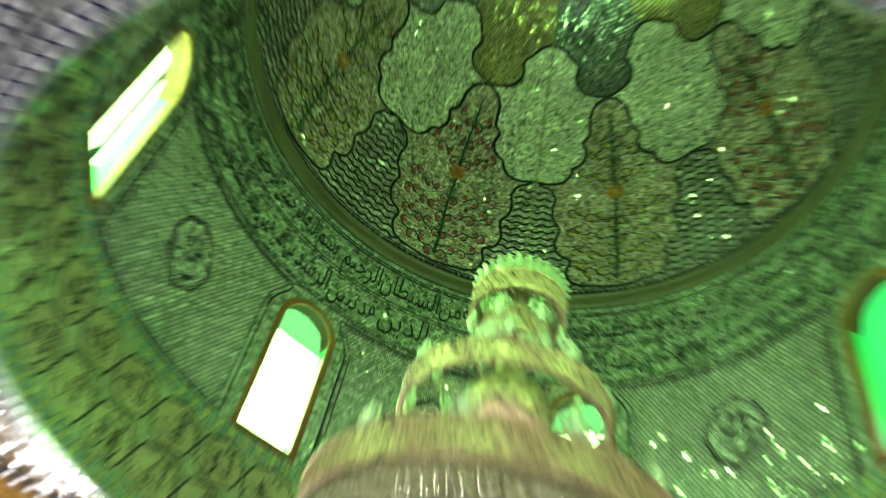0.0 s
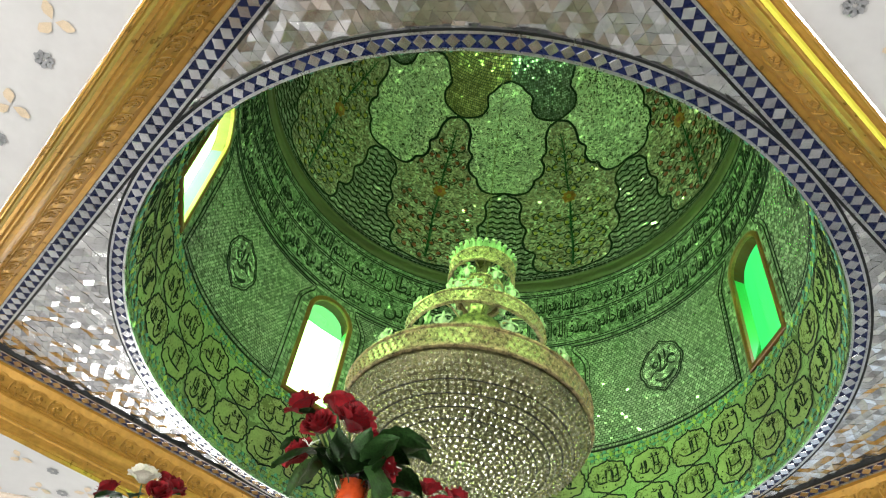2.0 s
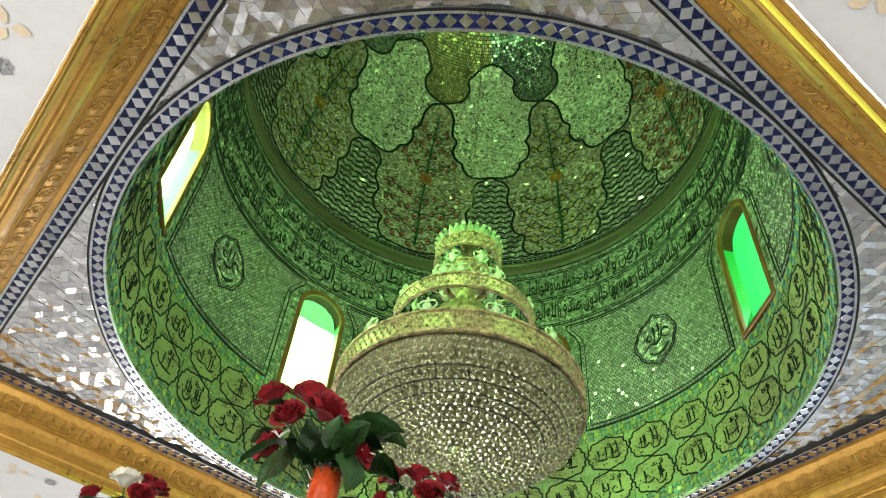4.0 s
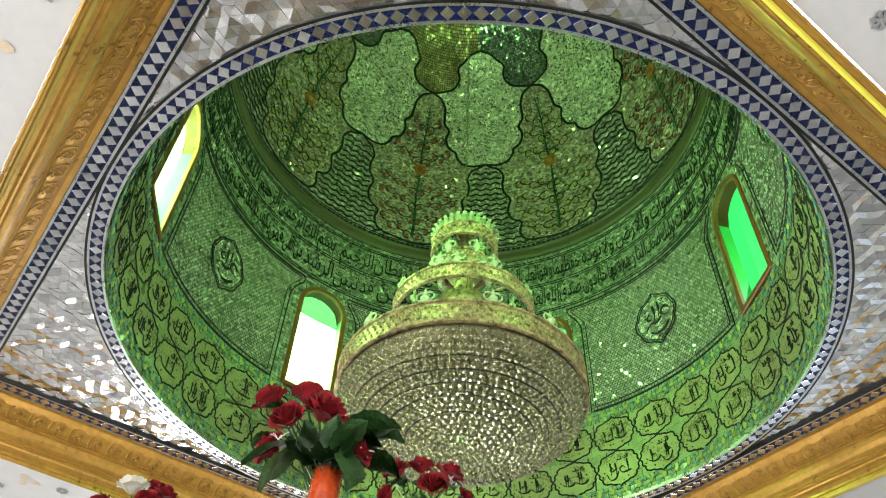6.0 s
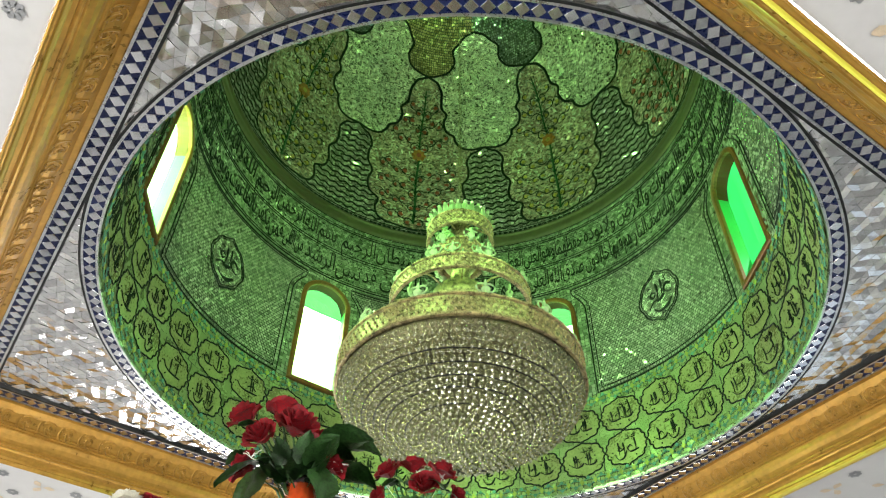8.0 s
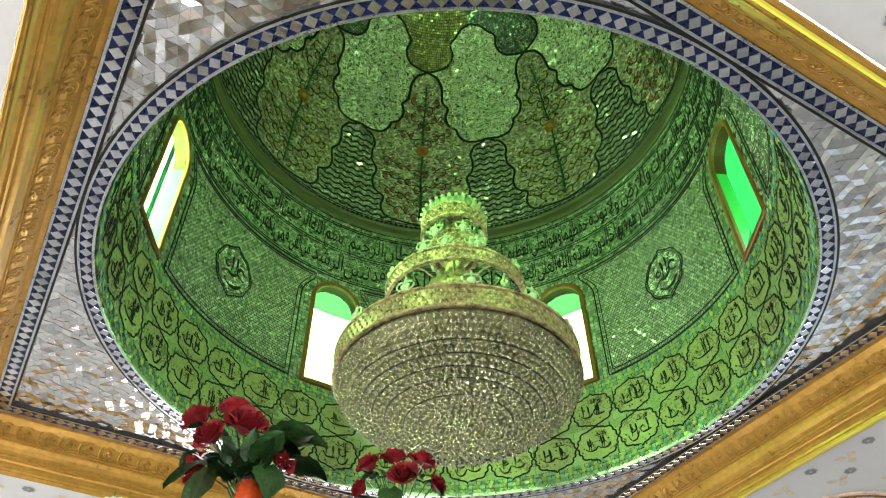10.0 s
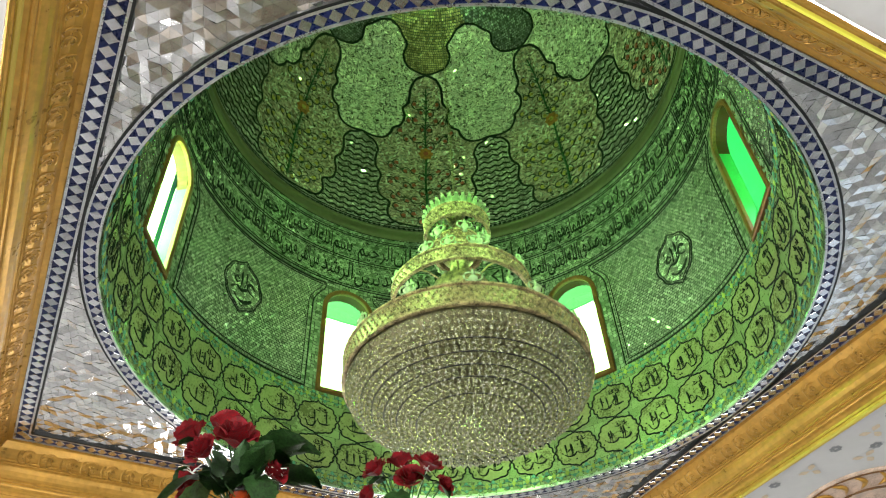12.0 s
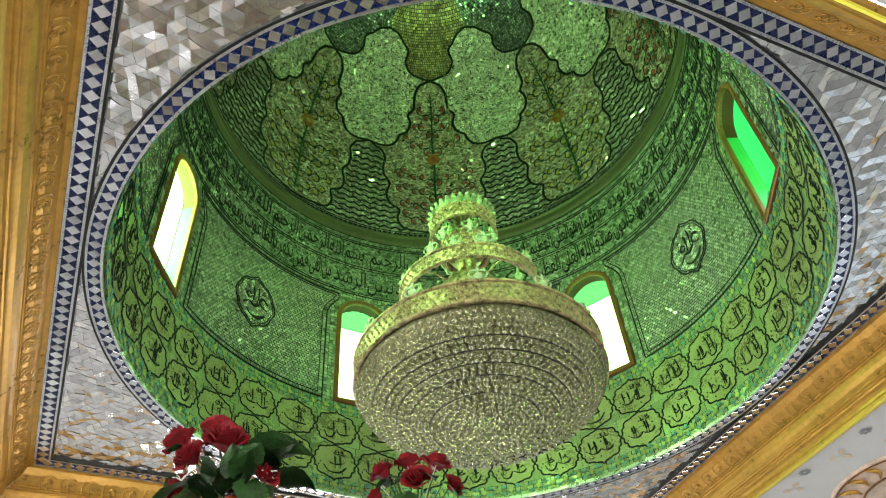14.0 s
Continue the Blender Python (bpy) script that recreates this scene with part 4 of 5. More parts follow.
facets([(4.03, 5.53, 0.027, 0.020, True)], "petal_mosaic", M_PETALM, dome, 0.16, 63, lambda a, z: zone(a, z) == "petal", 0.48, 0.4, lambda a, z: 60 < a % 360 < 95 and z < 5.0, M_PETAL_PIECE, wild=0.35)


def flecks(zones, name, seed, keep, share):
    """Slim slivers at steep, uneven angles out of the mosaic; bright and dark mirror glints are put into their colour.
    """
    r2 = random.Random(seed)
    verts, faces = [], []
    for z0, z1, pitch in zones:
        rows = round((z1 - z0) / (pitch * 0.7))
        for j in range(rows):
            zc = z0 + (j + 0.5) * (z1 - z0) / rows
            n = max(6, round(2 * math.pi * dome_r(zc) / pitch))
            for i in range(n):
                deg, z = (i + r2.random()) * 360 / n, zc + r2.uniform(-0.4, 0.4) * pitch
                if r2.random() > share or not keep(deg, z):
                    continue
                o = wall_point(deg, z, 0.011)
                up = (wall_point(deg, z + 0.01, 0.011) - o).normalized()
                side = (wall_point(deg + 0.2, z, 0.011) - o).normalized()
                nrm = side.cross(up)
                a = r2.uniform(0, math.pi)
                u = side * math.cos(a) + up * math.sin(a)
                v = nrm.cross(u)
                L, w = r2.uniform(0.016, 0.034), r2.uniform(0.007, 0.014)
                t1, t2 = r2.gauss(0, 0.16), r2.gauss(0, 0.30)
                u, v = u + nrm * t1, v + nrm * t2
                base = len(verts)
                verts += [tuple(o - u * L), tuple(o - v * w + u * L * 0.3), tuple(o + u * L), tuple(o + v * w - u * L * 0.2)]
                faces.append((base, base + 1, base + 2, base + 3))
    tagged(raw(name, verts, faces, M_GLINT, dome), kind="stuff")


flecks([(4.03, 4.70, 0.030), (4.70, 5.50, 0.034)], "petal_fleck_mosaic", 66, lambda a, z: zone(a, z) == "petal", 0.6)
flecks([(2.98, 4.20, 0.040), (4.20, 5.05, 0.040)], "tree_fleck_mosaic", 67, lambda a, z: zone(a, z) == "tree", 0.35)
flecks([(2.98, 4.20, 0.040)], "wave_fleck_mosaic", 68, lambda a, z: zone(a, z) == "wave", 0.3)
facets([(5.10, 5.86, 0.026, 0.022, False)], "lattice_mosaic", M_LATTICE, dome, 0.10, 64, lambda a, z: zone(a, z) == "lattice" and round((a - FLOWER[0]) / 45) % 2 == 1, 0.36)
facets([(5.10, 5.86, 0.026, 0.022, False)], "yellow_lattice_mosaic", M_LATTICEY, dome, 0.12, 65, lambda a, z: zone(a, z) == "lattice" and round((a - FLOWER[0]) / 45) % 2 == 0, 0.38)


def dome_lines():
    for k, g in enumerate(FLOWER):
        for sgn in (-1, 1):
            for pts, wd in ((LOWER, 0.026), (UPPER, 0.030), (TOPP, 0.026)):
                bm = bmesh.new()
                ribbon(bm, [(g + sgn * a, z) for a, z in smooth_path(pts)], wd, 0.018)
                part("scalloped_outline", bm, M_INK, dome)
        # rows of waves beside the tree
        c = g + 22.5
        rows = 15
        for j in range(rows):
            z = 3.0 + j * 0.079
            hw = 22.5 - bound(LOWER, z) - 0.7
            if hw < 1.5:
                continue
            n = max(4, int(2 * hw / 0.55))
            bm = bmesh.new()
            pts = []
            for i in range(n + 1):
                a = -hw + 2 * hw * i / n
                saw = abs(((a * 0.62) % 2) - 1)
                pts.append((c + a, z + 0.034 * (saw - 0.5)))
            ribbon(bm, pts, 0.024, 0.017)
            part("wave_line", bm, M_INK, dome)
    for z, wd in ((2.925, 0.008), (2.955, 0.012)):
        bm = bmesh.new()
        ribbon(bm, [(i * 3, z) for i in range(120)], wd, 0.012, closed=True)
        part("foot_line", bm, M_INK, dome)
    bm = bmesh.new()
    for i in range(240):
        a = i * 1.5
        patch(bm, [(a - 0.4, 2.905), (a + 0.4, 2.905), (a + 0.4, 2.94), (a - 0.4, 2.94)], 0.010)
    tagged(part("foot_checks", bm, M_INK, dome), kind="stuff")


dome_lines()


def flower_tree(k, g):
    r2 = random.Random(70 + k)
    red = k % 2 == 0
    flower_mat = M_RED if red else M_YELLOW

    def xdeg(x, z):
        return x / dome_r(z) * 180 / math.pi
    bm = bmesh.new()
    pts = [(g + xdeg(0.006 * math.sin(z * 9), z), z) for z in [3.04 + i * 0.1 for i in range(20)]]
    ribbon(bm, pts, [0.030 - 0.0008 * i for i in range(20)], 0.021)
    # needles along the trunk
    for i in range(24):
        z = 3.06 + i * 0.078
        for s in (-1, 1):
            ribbon(bm, [(g, z), (g + s * xdeg(0.040, z), z + 0.045)], 0.011, 0.020)
    tree = part("tree_trunk", bm, M_VINE, dome)
    spots = []
    for i in range(8):
        z0 = 3.06 + i * 0.225
        for s in (-1, 1):
            lim = (min(bound(LOWER, z0 + 0.06), bound(LOWER, min(z0 + 0.2, 4.2))) if z0 < 3.95 else bound(UPPER, min(z0 + 0.22, 5.06))) * math.pi / 180 * dome_r(z0) - 0.035
            if z0 < 4.1:
                lim = min(lim, 0.46)
            if lim < 0.05:
                continue
            bm = bmesh.new()
            L = lim * r2.uniform(0.93, 1.0)
            # a wavering bough with open hooks to either side of it
            lift = 0.17 if L > 0.2 else 0.10
            n_wave = max(1.0, L / 0.17)
            bough = [(L * t / 14, lift * (t / 14) ** 0.8 + 0.026 * math.sin(2 * math.pi * n_wave * t / 14)) for t in range(15)]
            ribbon(bm, [(g + s * xdeg(x, z0 + z), z0 + z) for x, z in bough], [0.013 - 0.0003 * t for t in range(15)], 0.019)
            hooks = max(2, round(L / 0.085))
            for h in range(hooks):
                t = (h + 0.6) / hooks
                bx, bz = bough[min(14, int(14 * t))]
                up = 1 if h % 2 else -1
                rad = r2.uniform(0.042, 0.066)
                ahead = r2.uniform(0.75, 1.1)
                hook = [(bx + ahead * rad * math.sin(q) * (1 - q / 11), bz + up * rad * (1.15 - 1.15 * math.cos(q)) * (1 - q / 14)) for q in [0.45 * e for e in range(9)]]
                hook = [(min(x, L + 0.02), z) for x, z in hook]
                ribbon(bm, [(g + s * xdeg(x, z0 + z), z0 + z) for x, z in hook], 0.0120, 0.019)
                spots.append((s * (bx + 0.2 * rad), z0 + bz + up * rad * 1.1))
            part("branch", bm, M_BOUGH, tree)
    bm = bmesh.new()
    for x, z in spots:
        if z > 5.02:
            continue
        rr = r2.uniform(0.022, 0.032)
        a0 = r2.random() * 6
        pts = []
        for i in range(10):
            q = rr * (1.0 if i % 2 else 0.55)
            a = a0 + 2 * math.pi * i / 10
            pts.append((g + xdeg(x + q * math.cos(a), z), z + q * math.sin(a)))
        patch(bm, pts, 0.020)
    tagged(part("blossoms", bm, flower_mat, tree, "small enamel blossoms"), kind="stuff")
    # large flower in the middle
    bm = bmesh.new()
    zc = 4.08
    pts = []
    for i in range(32):
        a = 2 * math.pi * i / 32
        q = 0.074 * (1 + 0.12 * math.cos(8 * a))
        pts.append((g + xdeg(q * math.cos(a), zc), zc + q * math.sin(a)))
    patch(bm, pts, 0.024)
    fl = part("large_flower", bm, M_ORANGE, tree, "orange-brown enamel flower")
    bm = bmesh.new()
    patch(bm, [(g + xdeg(0.028 * math.cos(2 * math.pi * i / 16), zc), zc + 0.028 * math.sin(2 * math.pi * i / 16)) for i in range(16)], 0.026)
    part("flower_eye", bm, M_RED if red else M_YELLOW, tree, "flower eye")


for k, g in enumerate(FLOWER):
    flower_tree(k, g)


# ---- chandelier ----
def rope(bm, r, z, thick, n=160):
    pts = []
    for i in range(n):
        a = 2 * math.pi * i / n
        pts.append((r * math.cos(a), r * math.sin(a), z))
    pts.append(pts[0])
    tube(bm, pts, [thick * (1.12 if i % 2 else 0.82) for i in range(n + 1)], 6)


def chandelier():
    top = empty("chandelier", Matrix.Translation((0, 0, H)), "large tiered crystal chandelier with gilt bands hanging from the dome", "chandelier")
    # chain and rod
    bm = bmesh.new()
    tube(bm, [(0, 0, 0.9), (0, 0, 3.0), (0, 0, Z_BASE + DOME_H + 0.02)], 0.003, 6)
    part("rod", bm, M_BASKET, top)
    bm = bmesh.new()
    n = 60
    for i in range(n):
        z = 1.08 + i * 0.078
        pts = []
        for j in range(11):
            a = 2 * math.pi * j / 10
            x, zz = 0.012 * math.cos(a), 0.05 * math.sin(a)
            pts.append((x, 0, z + zz) if i % 2 else (0, x, z + zz))
        tube(bm, pts, 0.0022, 4)
    part("chain", bm, M_BASKET, top)
    # core
    bm = bmesh.new()
    lathe(bm, [(0.02, 1.0), (0.05, 0.95), (0.06, 0.9), (0.03, 0.86), (0.035, 0.7), (0.11, 0.66), (0.125, 0.6), (0.10, 0.55), (0.06, 0.5), (0.06, 0.35), (0.17, 0.3), (0.18, 0.2), (0.15, 0.12), (0.08, 0.06), (0.08, -0.15), (0.3, -0.2), (0.31, -0.26), (0.1, -0.3)], 40)
    part("core", bm, M_GOLDM, top, "gilt metal core", smooth=True)
    # bands with rope edges and studs
    bm = bmesh.new()
    g = bmesh.ops.create_icosphere(bm, subdivisions=1, radius=1.0)
    for v in g["verts"]:
        v.co = Vector((v.co.x * 0.006, v.co.y * 0.009, v.co.z * 0.012))
    stud = bpy.data.meshes.new("stud")
    bm.to_mesh(stud)
    bm.free()
    stud.materials.append(M_GOLDM)
    stud.polygons.foreach_set("use_smooth", [True] * len(stud.polygons))
    for r, z0, z1, ns in ((0.672, -0.420, -0.275, 110), (0.415, 0.150, 0.262, 64), (0.207, 0.745, 0.862, 36), (0.142, 0.560, 0.680, 24)):
        bm = bmesh.new()
        lathe(bm, [(r - 0.012, z0), (r, z0), (r + 0.002, z0 + 0.03), (r - 0.006, (z0 + z1) / 2), (r + 0.002, z1 - 0.03), (r, z1), (r - 0.012, z1)], 96, closed=True)
        band = part("gilt_band", bm, M_GOLDM, top, smooth=True)
        bm = bmesh.new()
        rope(bm, r + 0.004, z0 + 0.006, 0.009)
        rope(bm, r + 0.004, z1 - 0.006, 0.009)
        part("rope_edge", bm, M_GOLDM, band)
        for i in range(ns):
            for q in (0.27, 0.5, 0.73):
                ob = new("stud", stud)
                ob.parent = band
                ob.matrix_basis = pose(0, 0, 0, 0, 0, 360 * (i + (0.5 if q == 0.5 else 0)) / ns) @ pose(r + 0.003, 0, z0 + (z1 - z0) * q)
        # spokes from band to core
        for i in range(8):
            bm = bmesh.new()
            a = 2 * math.pi * i / 8
            tube(bm, [(0.05 * math.cos(a), 0.05 * math.sin(a), (z0 + z1) / 2 + 0.06), (r * 0.6 * math.cos(a), r * 0.6 * math.sin(a), (z0 + z1) / 2 + 0.09), (r * math.cos(a), r * math.sin(a), z1 - 0.02)], 0.006, 5)
            part("spoke", bm, M_GOLDM, band)
    # frosted petals on the crown
    def petal_mesh(w, h, lean):
        bm = bmesh.new()
        rows = []
        for j in range(6):
            v = j / 5
            ww = w * (0.55 + 0.6 * math.sin(math.pi * (0.15 + 0.72 * v))) * (0.75 if j == 5 else 1)
            rows.append([bm.verts.new((lean * v * v + 0.25 * ww * (1 - abs(u)), u * ww, h * v)) for u in (-1, -0.5, 0, 0.5, 1)])
        for a, b in zip(rows, rows[1:]):
            for i in range(4):
                bm.faces.new((a[i], a[i + 1], b[i + 1], b[i]))
        bmesh.ops.solidify(bm, geom=bm.faces[:], thickness=0.004)
        tip = bmesh.ops.create_icosphere(bm, subdivisions=1, radius=w * 0.8)
        for v in tip["verts"]:
            v.co += Vector((lean, 0, h))
        me = bpy.data.meshes.new("glass_petal")
        bm.to_mesh(me)
        bm.free()
        me.materials.append(M_PETALGLASS)
        me.polygons.foreach_set("use_smooth", [True] * len(me.polygons))
        return me
    big = petal_mesh(0.018, 0.090, 0.012)
    for row, (r, z, n, tilt) in enumerate(((0.197, 0.845, 30, 4), (0.170, 0.875, 24, -4), (0.13, 0.91, 16, -12))):
        for i in range(n):
            ob = new("glass_petal", big)
            ob.parent = top
            ob.matrix_basis = pose(0, 0, 0, 0, 0, 360 * (i + 0.5 * row) / n) @ pose(r, 0, z, 0, tilt, 0)
    # glass urns with flame tips and scrolls standing on the bands
    def urn_mesh():
        bm = bmesh.new()
        lathe(bm, [(0.001, 0), (0.016, 0.002), (0.010, 0.014), (0.022, 0.03), (0.026, 0.045), (0.016, 0.06), (0.008, 0.066), (0.011, 0.08), (0.007, 0.10), (0.0005, 0.118)], 12)
        for s in (-1, 1):
            tube(bm, [(0, s * (0.02 + 0.028 * math.sin(q)), 0.03 + 0.028 * (1 - math.cos(q))) for q in [0.6 * t for t in range(8)]], 0.006, 6)
        me = bpy.data.meshes.new("glass_urn")
        bm.to_mesh(me)
        bm.free()
        me.materials.append(M_PETALGLASS)
        me.polygons.foreach_set("use_smooth", [True] * len(me.polygons))
        return me
    urn = urn_mesh()
    for r, z, n, off in ((0.655, -0.278, 12, 8), (0.405, 0.258, 8, 20), (0.30, 0.30, 8, 0), (0.16, 0.52, 6, 10), (0.20, 0.60, 7, 30)):
        for i in range(n):
            ob = new("glass_urn", urn)
            ob.parent = top
            ob.matrix_basis = pose(0, 0, 0, 0, 0, off + 360 * i / n) @ pose(r, 0, z)
    # wire basket behind the crystals
    bm = bmesh.new()
    prof = [(0.595 * math.cos(a) ** 1.3, -0.40 - 0.225 * math.sin(a)) for a in [math.pi / 2 * i / 12 for i in range(12)]] + [(0.03, -0.627)]
    lathe(bm, [(0.655, -0.36)] + prof, 64)
    part("basket", bm, M_BASKET, top, "tarnished metal basket", smooth=True)
    # crystals in rings
    def bead_mesh():
        bm = bmesh.new()
        bmesh.ops.create_icosphere(bm, subdivisions=2, radius=1.0)
        me = bpy.data.meshes.new("crystal_bead")
        bm.to_mesh(me)
        bm.free()
        me.materials.append(M_CRYSTAL)
        me.polygons.foreach_set("use_smooth", [True] * len(me.polygons))
        return me
    bead = bead_mesh()
    bv = np.array([v.co[:] for v in bead.vertices])
    bf = np.array([p.vertices[:] for p in bead.polygons])
    r2 = random.Random(81)
    near, rest = [], []
    rows = 21
    # angles that set the rows at even spacing down the bowl
    fine = [math.pi / 2 * i / 400 for i in range(401)]
    bowl = [(0.652 * math.cos(a) ** 1.25, 0.262 * math.sin(a)) for a in fine]
    run = [0.0]
    for (r0, z0), (r1, z1) in zip(bowl, bowl[1:]):
        run.append(run[-1] + math.hypot(r1 - r0, z1 - z0))

    def row_angle(j):
        return float(np.interp(run[-1] * min(j / rows, 0.995), run, fine))
    for j in range(rows):
        a = row_angle(j + 0.3)
        rr, z = 0.652 * math.cos(a) ** 1.25, -0.435 - 0.262 * math.sin(a)
        step = 0.0385 if j < 15 else 0.033
        n = max(3, round(2 * math.pi * rr / step))
        for i in range(n):
            th = 2 * math.pi * (i + 0.5 * (j % 2)) / n + r2.uniform(-0.003, 0.003) / max(rr, 0.1)
            s = 0.5 * step * r2.uniform(0.76, 0.88)
            zz = z + r2.uniform(-0.003, 0.003)
            p = (rr * math.cos(th), rr * math.sin(th), zz, s)
            (near if p[1] < -0.1 and abs(p[0]) < 0.30 and len(near) < 300 else rest).append(p)
    # a second, smaller set hanging between the rings
    drops = []
    for j in range(rows - 1):
        a = row_angle(j + 0.8)
        rr, z = 0.640 * math.cos(a) ** 1.25, -0.452 - 0.260 * math.sin(a)
        n = max(3, round(2 * math.pi * rr / 0.042))
        for i in range(n):
            th = 2 * math.pi * (i + r2.random() * 0.4) / n
            drops.append((rr * math.cos(th), rr * math.sin(th), z - r2.uniform(0.002, 0.016), r2.uniform(0.006, 0.0095)))
    for x, y, z, s in near:
        ob = new("crystal_bead", bead)
        ob.parent = top
        ob.matrix_basis = Matrix.Translation((x, y, z)) @ Matrix.Diagonal((s, s, s * 1.08, 1))

    def mass(name, spots, verts, faces, mat_, smooth):
        arr = np.array(spots)
        V = (verts[None] * arr[:, 3][:, None, None] + arr[:, None, :3]).reshape(-1, 3)
        F = (faces[None] + (np.arange(len(arr)) * len(verts))[:, None, None]).reshape(-1, 3)
        tagged(raw(name, V.tolist(), F.tolist(), mat_, top, smooth=smooth), kind="stuff")
    mass("crystal_mass", rest, bv, bf, M_CRYSTAL, True)
    # cut drops between the rings, eight-sided
    ov = np.array([(1, 0, 0.2), (0, 1, -0.1), (-1, 0, 0.1), (0, -1, -0.2), (0.2, 0.1, 1.1), (-0.1, 0.1, -1.4)], float)
    of = np.array([(0, 1, 4), (1, 2, 4), (2, 3, 4), (3, 0, 4), (1, 0, 5), (2, 1, 5), (3, 2, 5), (0, 3, 5)])
    mass("cut_drop_mass", drops, ov, of, M_DROP, False)
    # wires between some rings
    for j in (3, 5, 7, 9, 12):
        a = row_angle(j + 0.8)
        bm = bmesh.new()
        rope(bm, 0.650 * math.cos(a) ** 1.25, -0.438 - 0.262 * math.sin(a), 0.003, 96)
        part("wire_ring", bm, M_BLACK, top, "dark wire ring")


chandelier()


# ---- flowers in vases on the stand ----
def rose_mesh(name, mat_, seed, rad=0.04):
    r2 = random.Random(seed)
    bm = bmesh.new()
    for layer, (n, r0, h0, flare) in enumerate(((3, 0.22, 1.30, 0.02), (3, 0.38, 1.28, 0.06), (4, 0.54, 1.22, 0.12), (5, 0.68, 1.08, 0.20), (5, 0.80, 0.86, 0.34))):
        for i in range(n):
            ph = 2 * math.pi * (i + r2.uniform(-0.12, 0.12)) / n + layer * 0.7
            half = math.pi / n * 1.25
            rows = []
            hh = h0 * r2.uniform(0.92, 1.08)
            for j in range(6):
                v = j / 5
                row = []
                for u in (-1, -0.6, -0.2, 0.2, 0.6, 1):
                    edge = 1 - 0.30 * abs(u) ** 3 * v
                    q = r0 * (0.25 + 0.75 * v ** 0.6) + flare * v ** 3 + 0.05 * (u if i % 2 else -u)
                    wav = 0.05 * v * v * math.sin(5 * u + i * 2 + layer)
                    a = ph + half * u * (0.55 + 0.45 * v)
                    row.append(bm.verts.new((rad * q * math.cos(a), rad * q * math.sin(a), rad * (hh * v * edge - 0.55 * flare * max(0, v - 0.72) * 2 + wav))))
                rows.append(row)
            for a, b in zip(rows, rows[1:]):
                for t in range(5):
                    bm.faces.new((a[t], a[t + 1], b[t + 1], b[t]))
    me = bpy.data.meshes.new(name)
    bm.to_mesh(me)
    bm.free()
    me.materials.append(mat_)
    me.polygons.foreach_set("use_smooth", [True] * len(me.polygons))
    return me


def leaf_mesh(length, width, droop, seed):
    r2 = random.Random(seed)
    bm = bmesh.new()
    rows = []
    n = 9
    for j in range(n + 1):
        v = j / n
        w = width * math.sin(math.pi * min(1, 0.04 + 0.96 * v) ** 0.8) ** 0.8 * (1 + 0.06 * (-1) ** j) + 0.001
        z = -droop * v * v * length
        rows.append([bm.verts.new((length * v, u * w, z + 0.22 * w * abs(u) + 0.006 * math.sin(6 * v + 3 * u))) for u in (-1, -0.5, 0, 0.5, 1)])
    for a, b in zip(rows, rows[1:]):
        for t in range(4):
            bm.faces.new((a[t], a[t + 1], b[t + 1], b[t]))
    bmesh.ops.solidify(bm, geom=bm.faces[:], thickness=0.0012)
    me = bpy.data.meshes.new("leaf")
    bm.to_mesh(me)
    bm.free()
    me.materials.append(M_LEAF)
    me.polygons.foreach_set("use_smooth", [True] * len(me.polygons))
    return me


ROSES = [rose_mesh("rose", M_ROSE, 90 + i) for i in range(3)]
ROSE_WHITE = rose_mesh("rose", M_ROSEW, 95)
LEAVES = [leaf_mesh(0.085, 0.034, 0.2, 1), leaf_mesh(0.105, 0.036, 0.3, 2), leaf_mesh(0.07, 0.030, 0.12, 3)]


def bouquet(base, heads, leaves, sprigs, label, seed):
    """heads: (x, y, z, size, towards, white); leaves: (x, y, z, turn, pitch, size, which)."""
    r2 = random.Random(seed)
    top = empty("rose_bouquet", Matrix.Translation(base), label, "flowers")
    b = Vector(base)
    for x, y, z, size, towards, white in heads:
        p = Vector((x, y, z)) - b
        q = Vector(towards).normalized().to_track_quat("Z", "Y").to_matrix().to_4x4()
        ob = part_mesh("rose", ROSE_WHITE if white else r2.choice(ROSES), M_ROSE, top, "white cloth rose" if white else "")
        ob.matrix_basis = Matrix.Translation(p) @ q @ pose(0, 0, 0, 0, 0, r2.uniform(0, 360)) @ Matrix.Scale(size * 1.0, 4)
        bm = bmesh.new()
        tube(bm, [(0, 0, -0.12), p * 0.45 + Vector((0, 0, -0.03)), p - Vector(towards).normalized() * 0.004], 0.0028, 5)
        part("stem", bm, M_LEAF, top)
    for x, y, z, turn, pitch, size, which in leaves:
        p = Vector((x, y, z)) - b
        ob = part_mesh("leaf", LEAVES[which], M_LEAF, top)
        ob.matrix_basis = Matrix.Translation(p) @ pose(0, 0, 0, 0, 0, turn) @ pose(0, 0, 0, r2.uniform(-25, 25), pitch, 0) @ Matrix.Scale(size, 4)
        bm = bmesh.new()
        tube(bm, [(0, 0, -0.10), p * 0.5 + Vector((0, 0, -0.02)), p], 0.002, 5)
        part("stem", bm, M_LEAF, top)
    for x, y, z in sprigs:
        p = Vector((x, y, z)) - b
        bm = bmesh.new()
        tube(bm, [(0, 0, -0.08), p * 0.6, p], 0.0012, 4)
        for _ in range(7):
            d = Vector((r2.uniform(-1, 1), r2.uniform(-1, 1), r2.uniform(-0.2, 1))).normalized() * r2.uniform(0.015, 0.03)
            tube(bm, [p, p + d * 0.6 + Vector((0, 0, 0.003)), p + d], [0.0012, 0.0010, 0.0014], 4)
        part("sprig", bm, M_SPRIG, top, "thin white sprig")
    return top


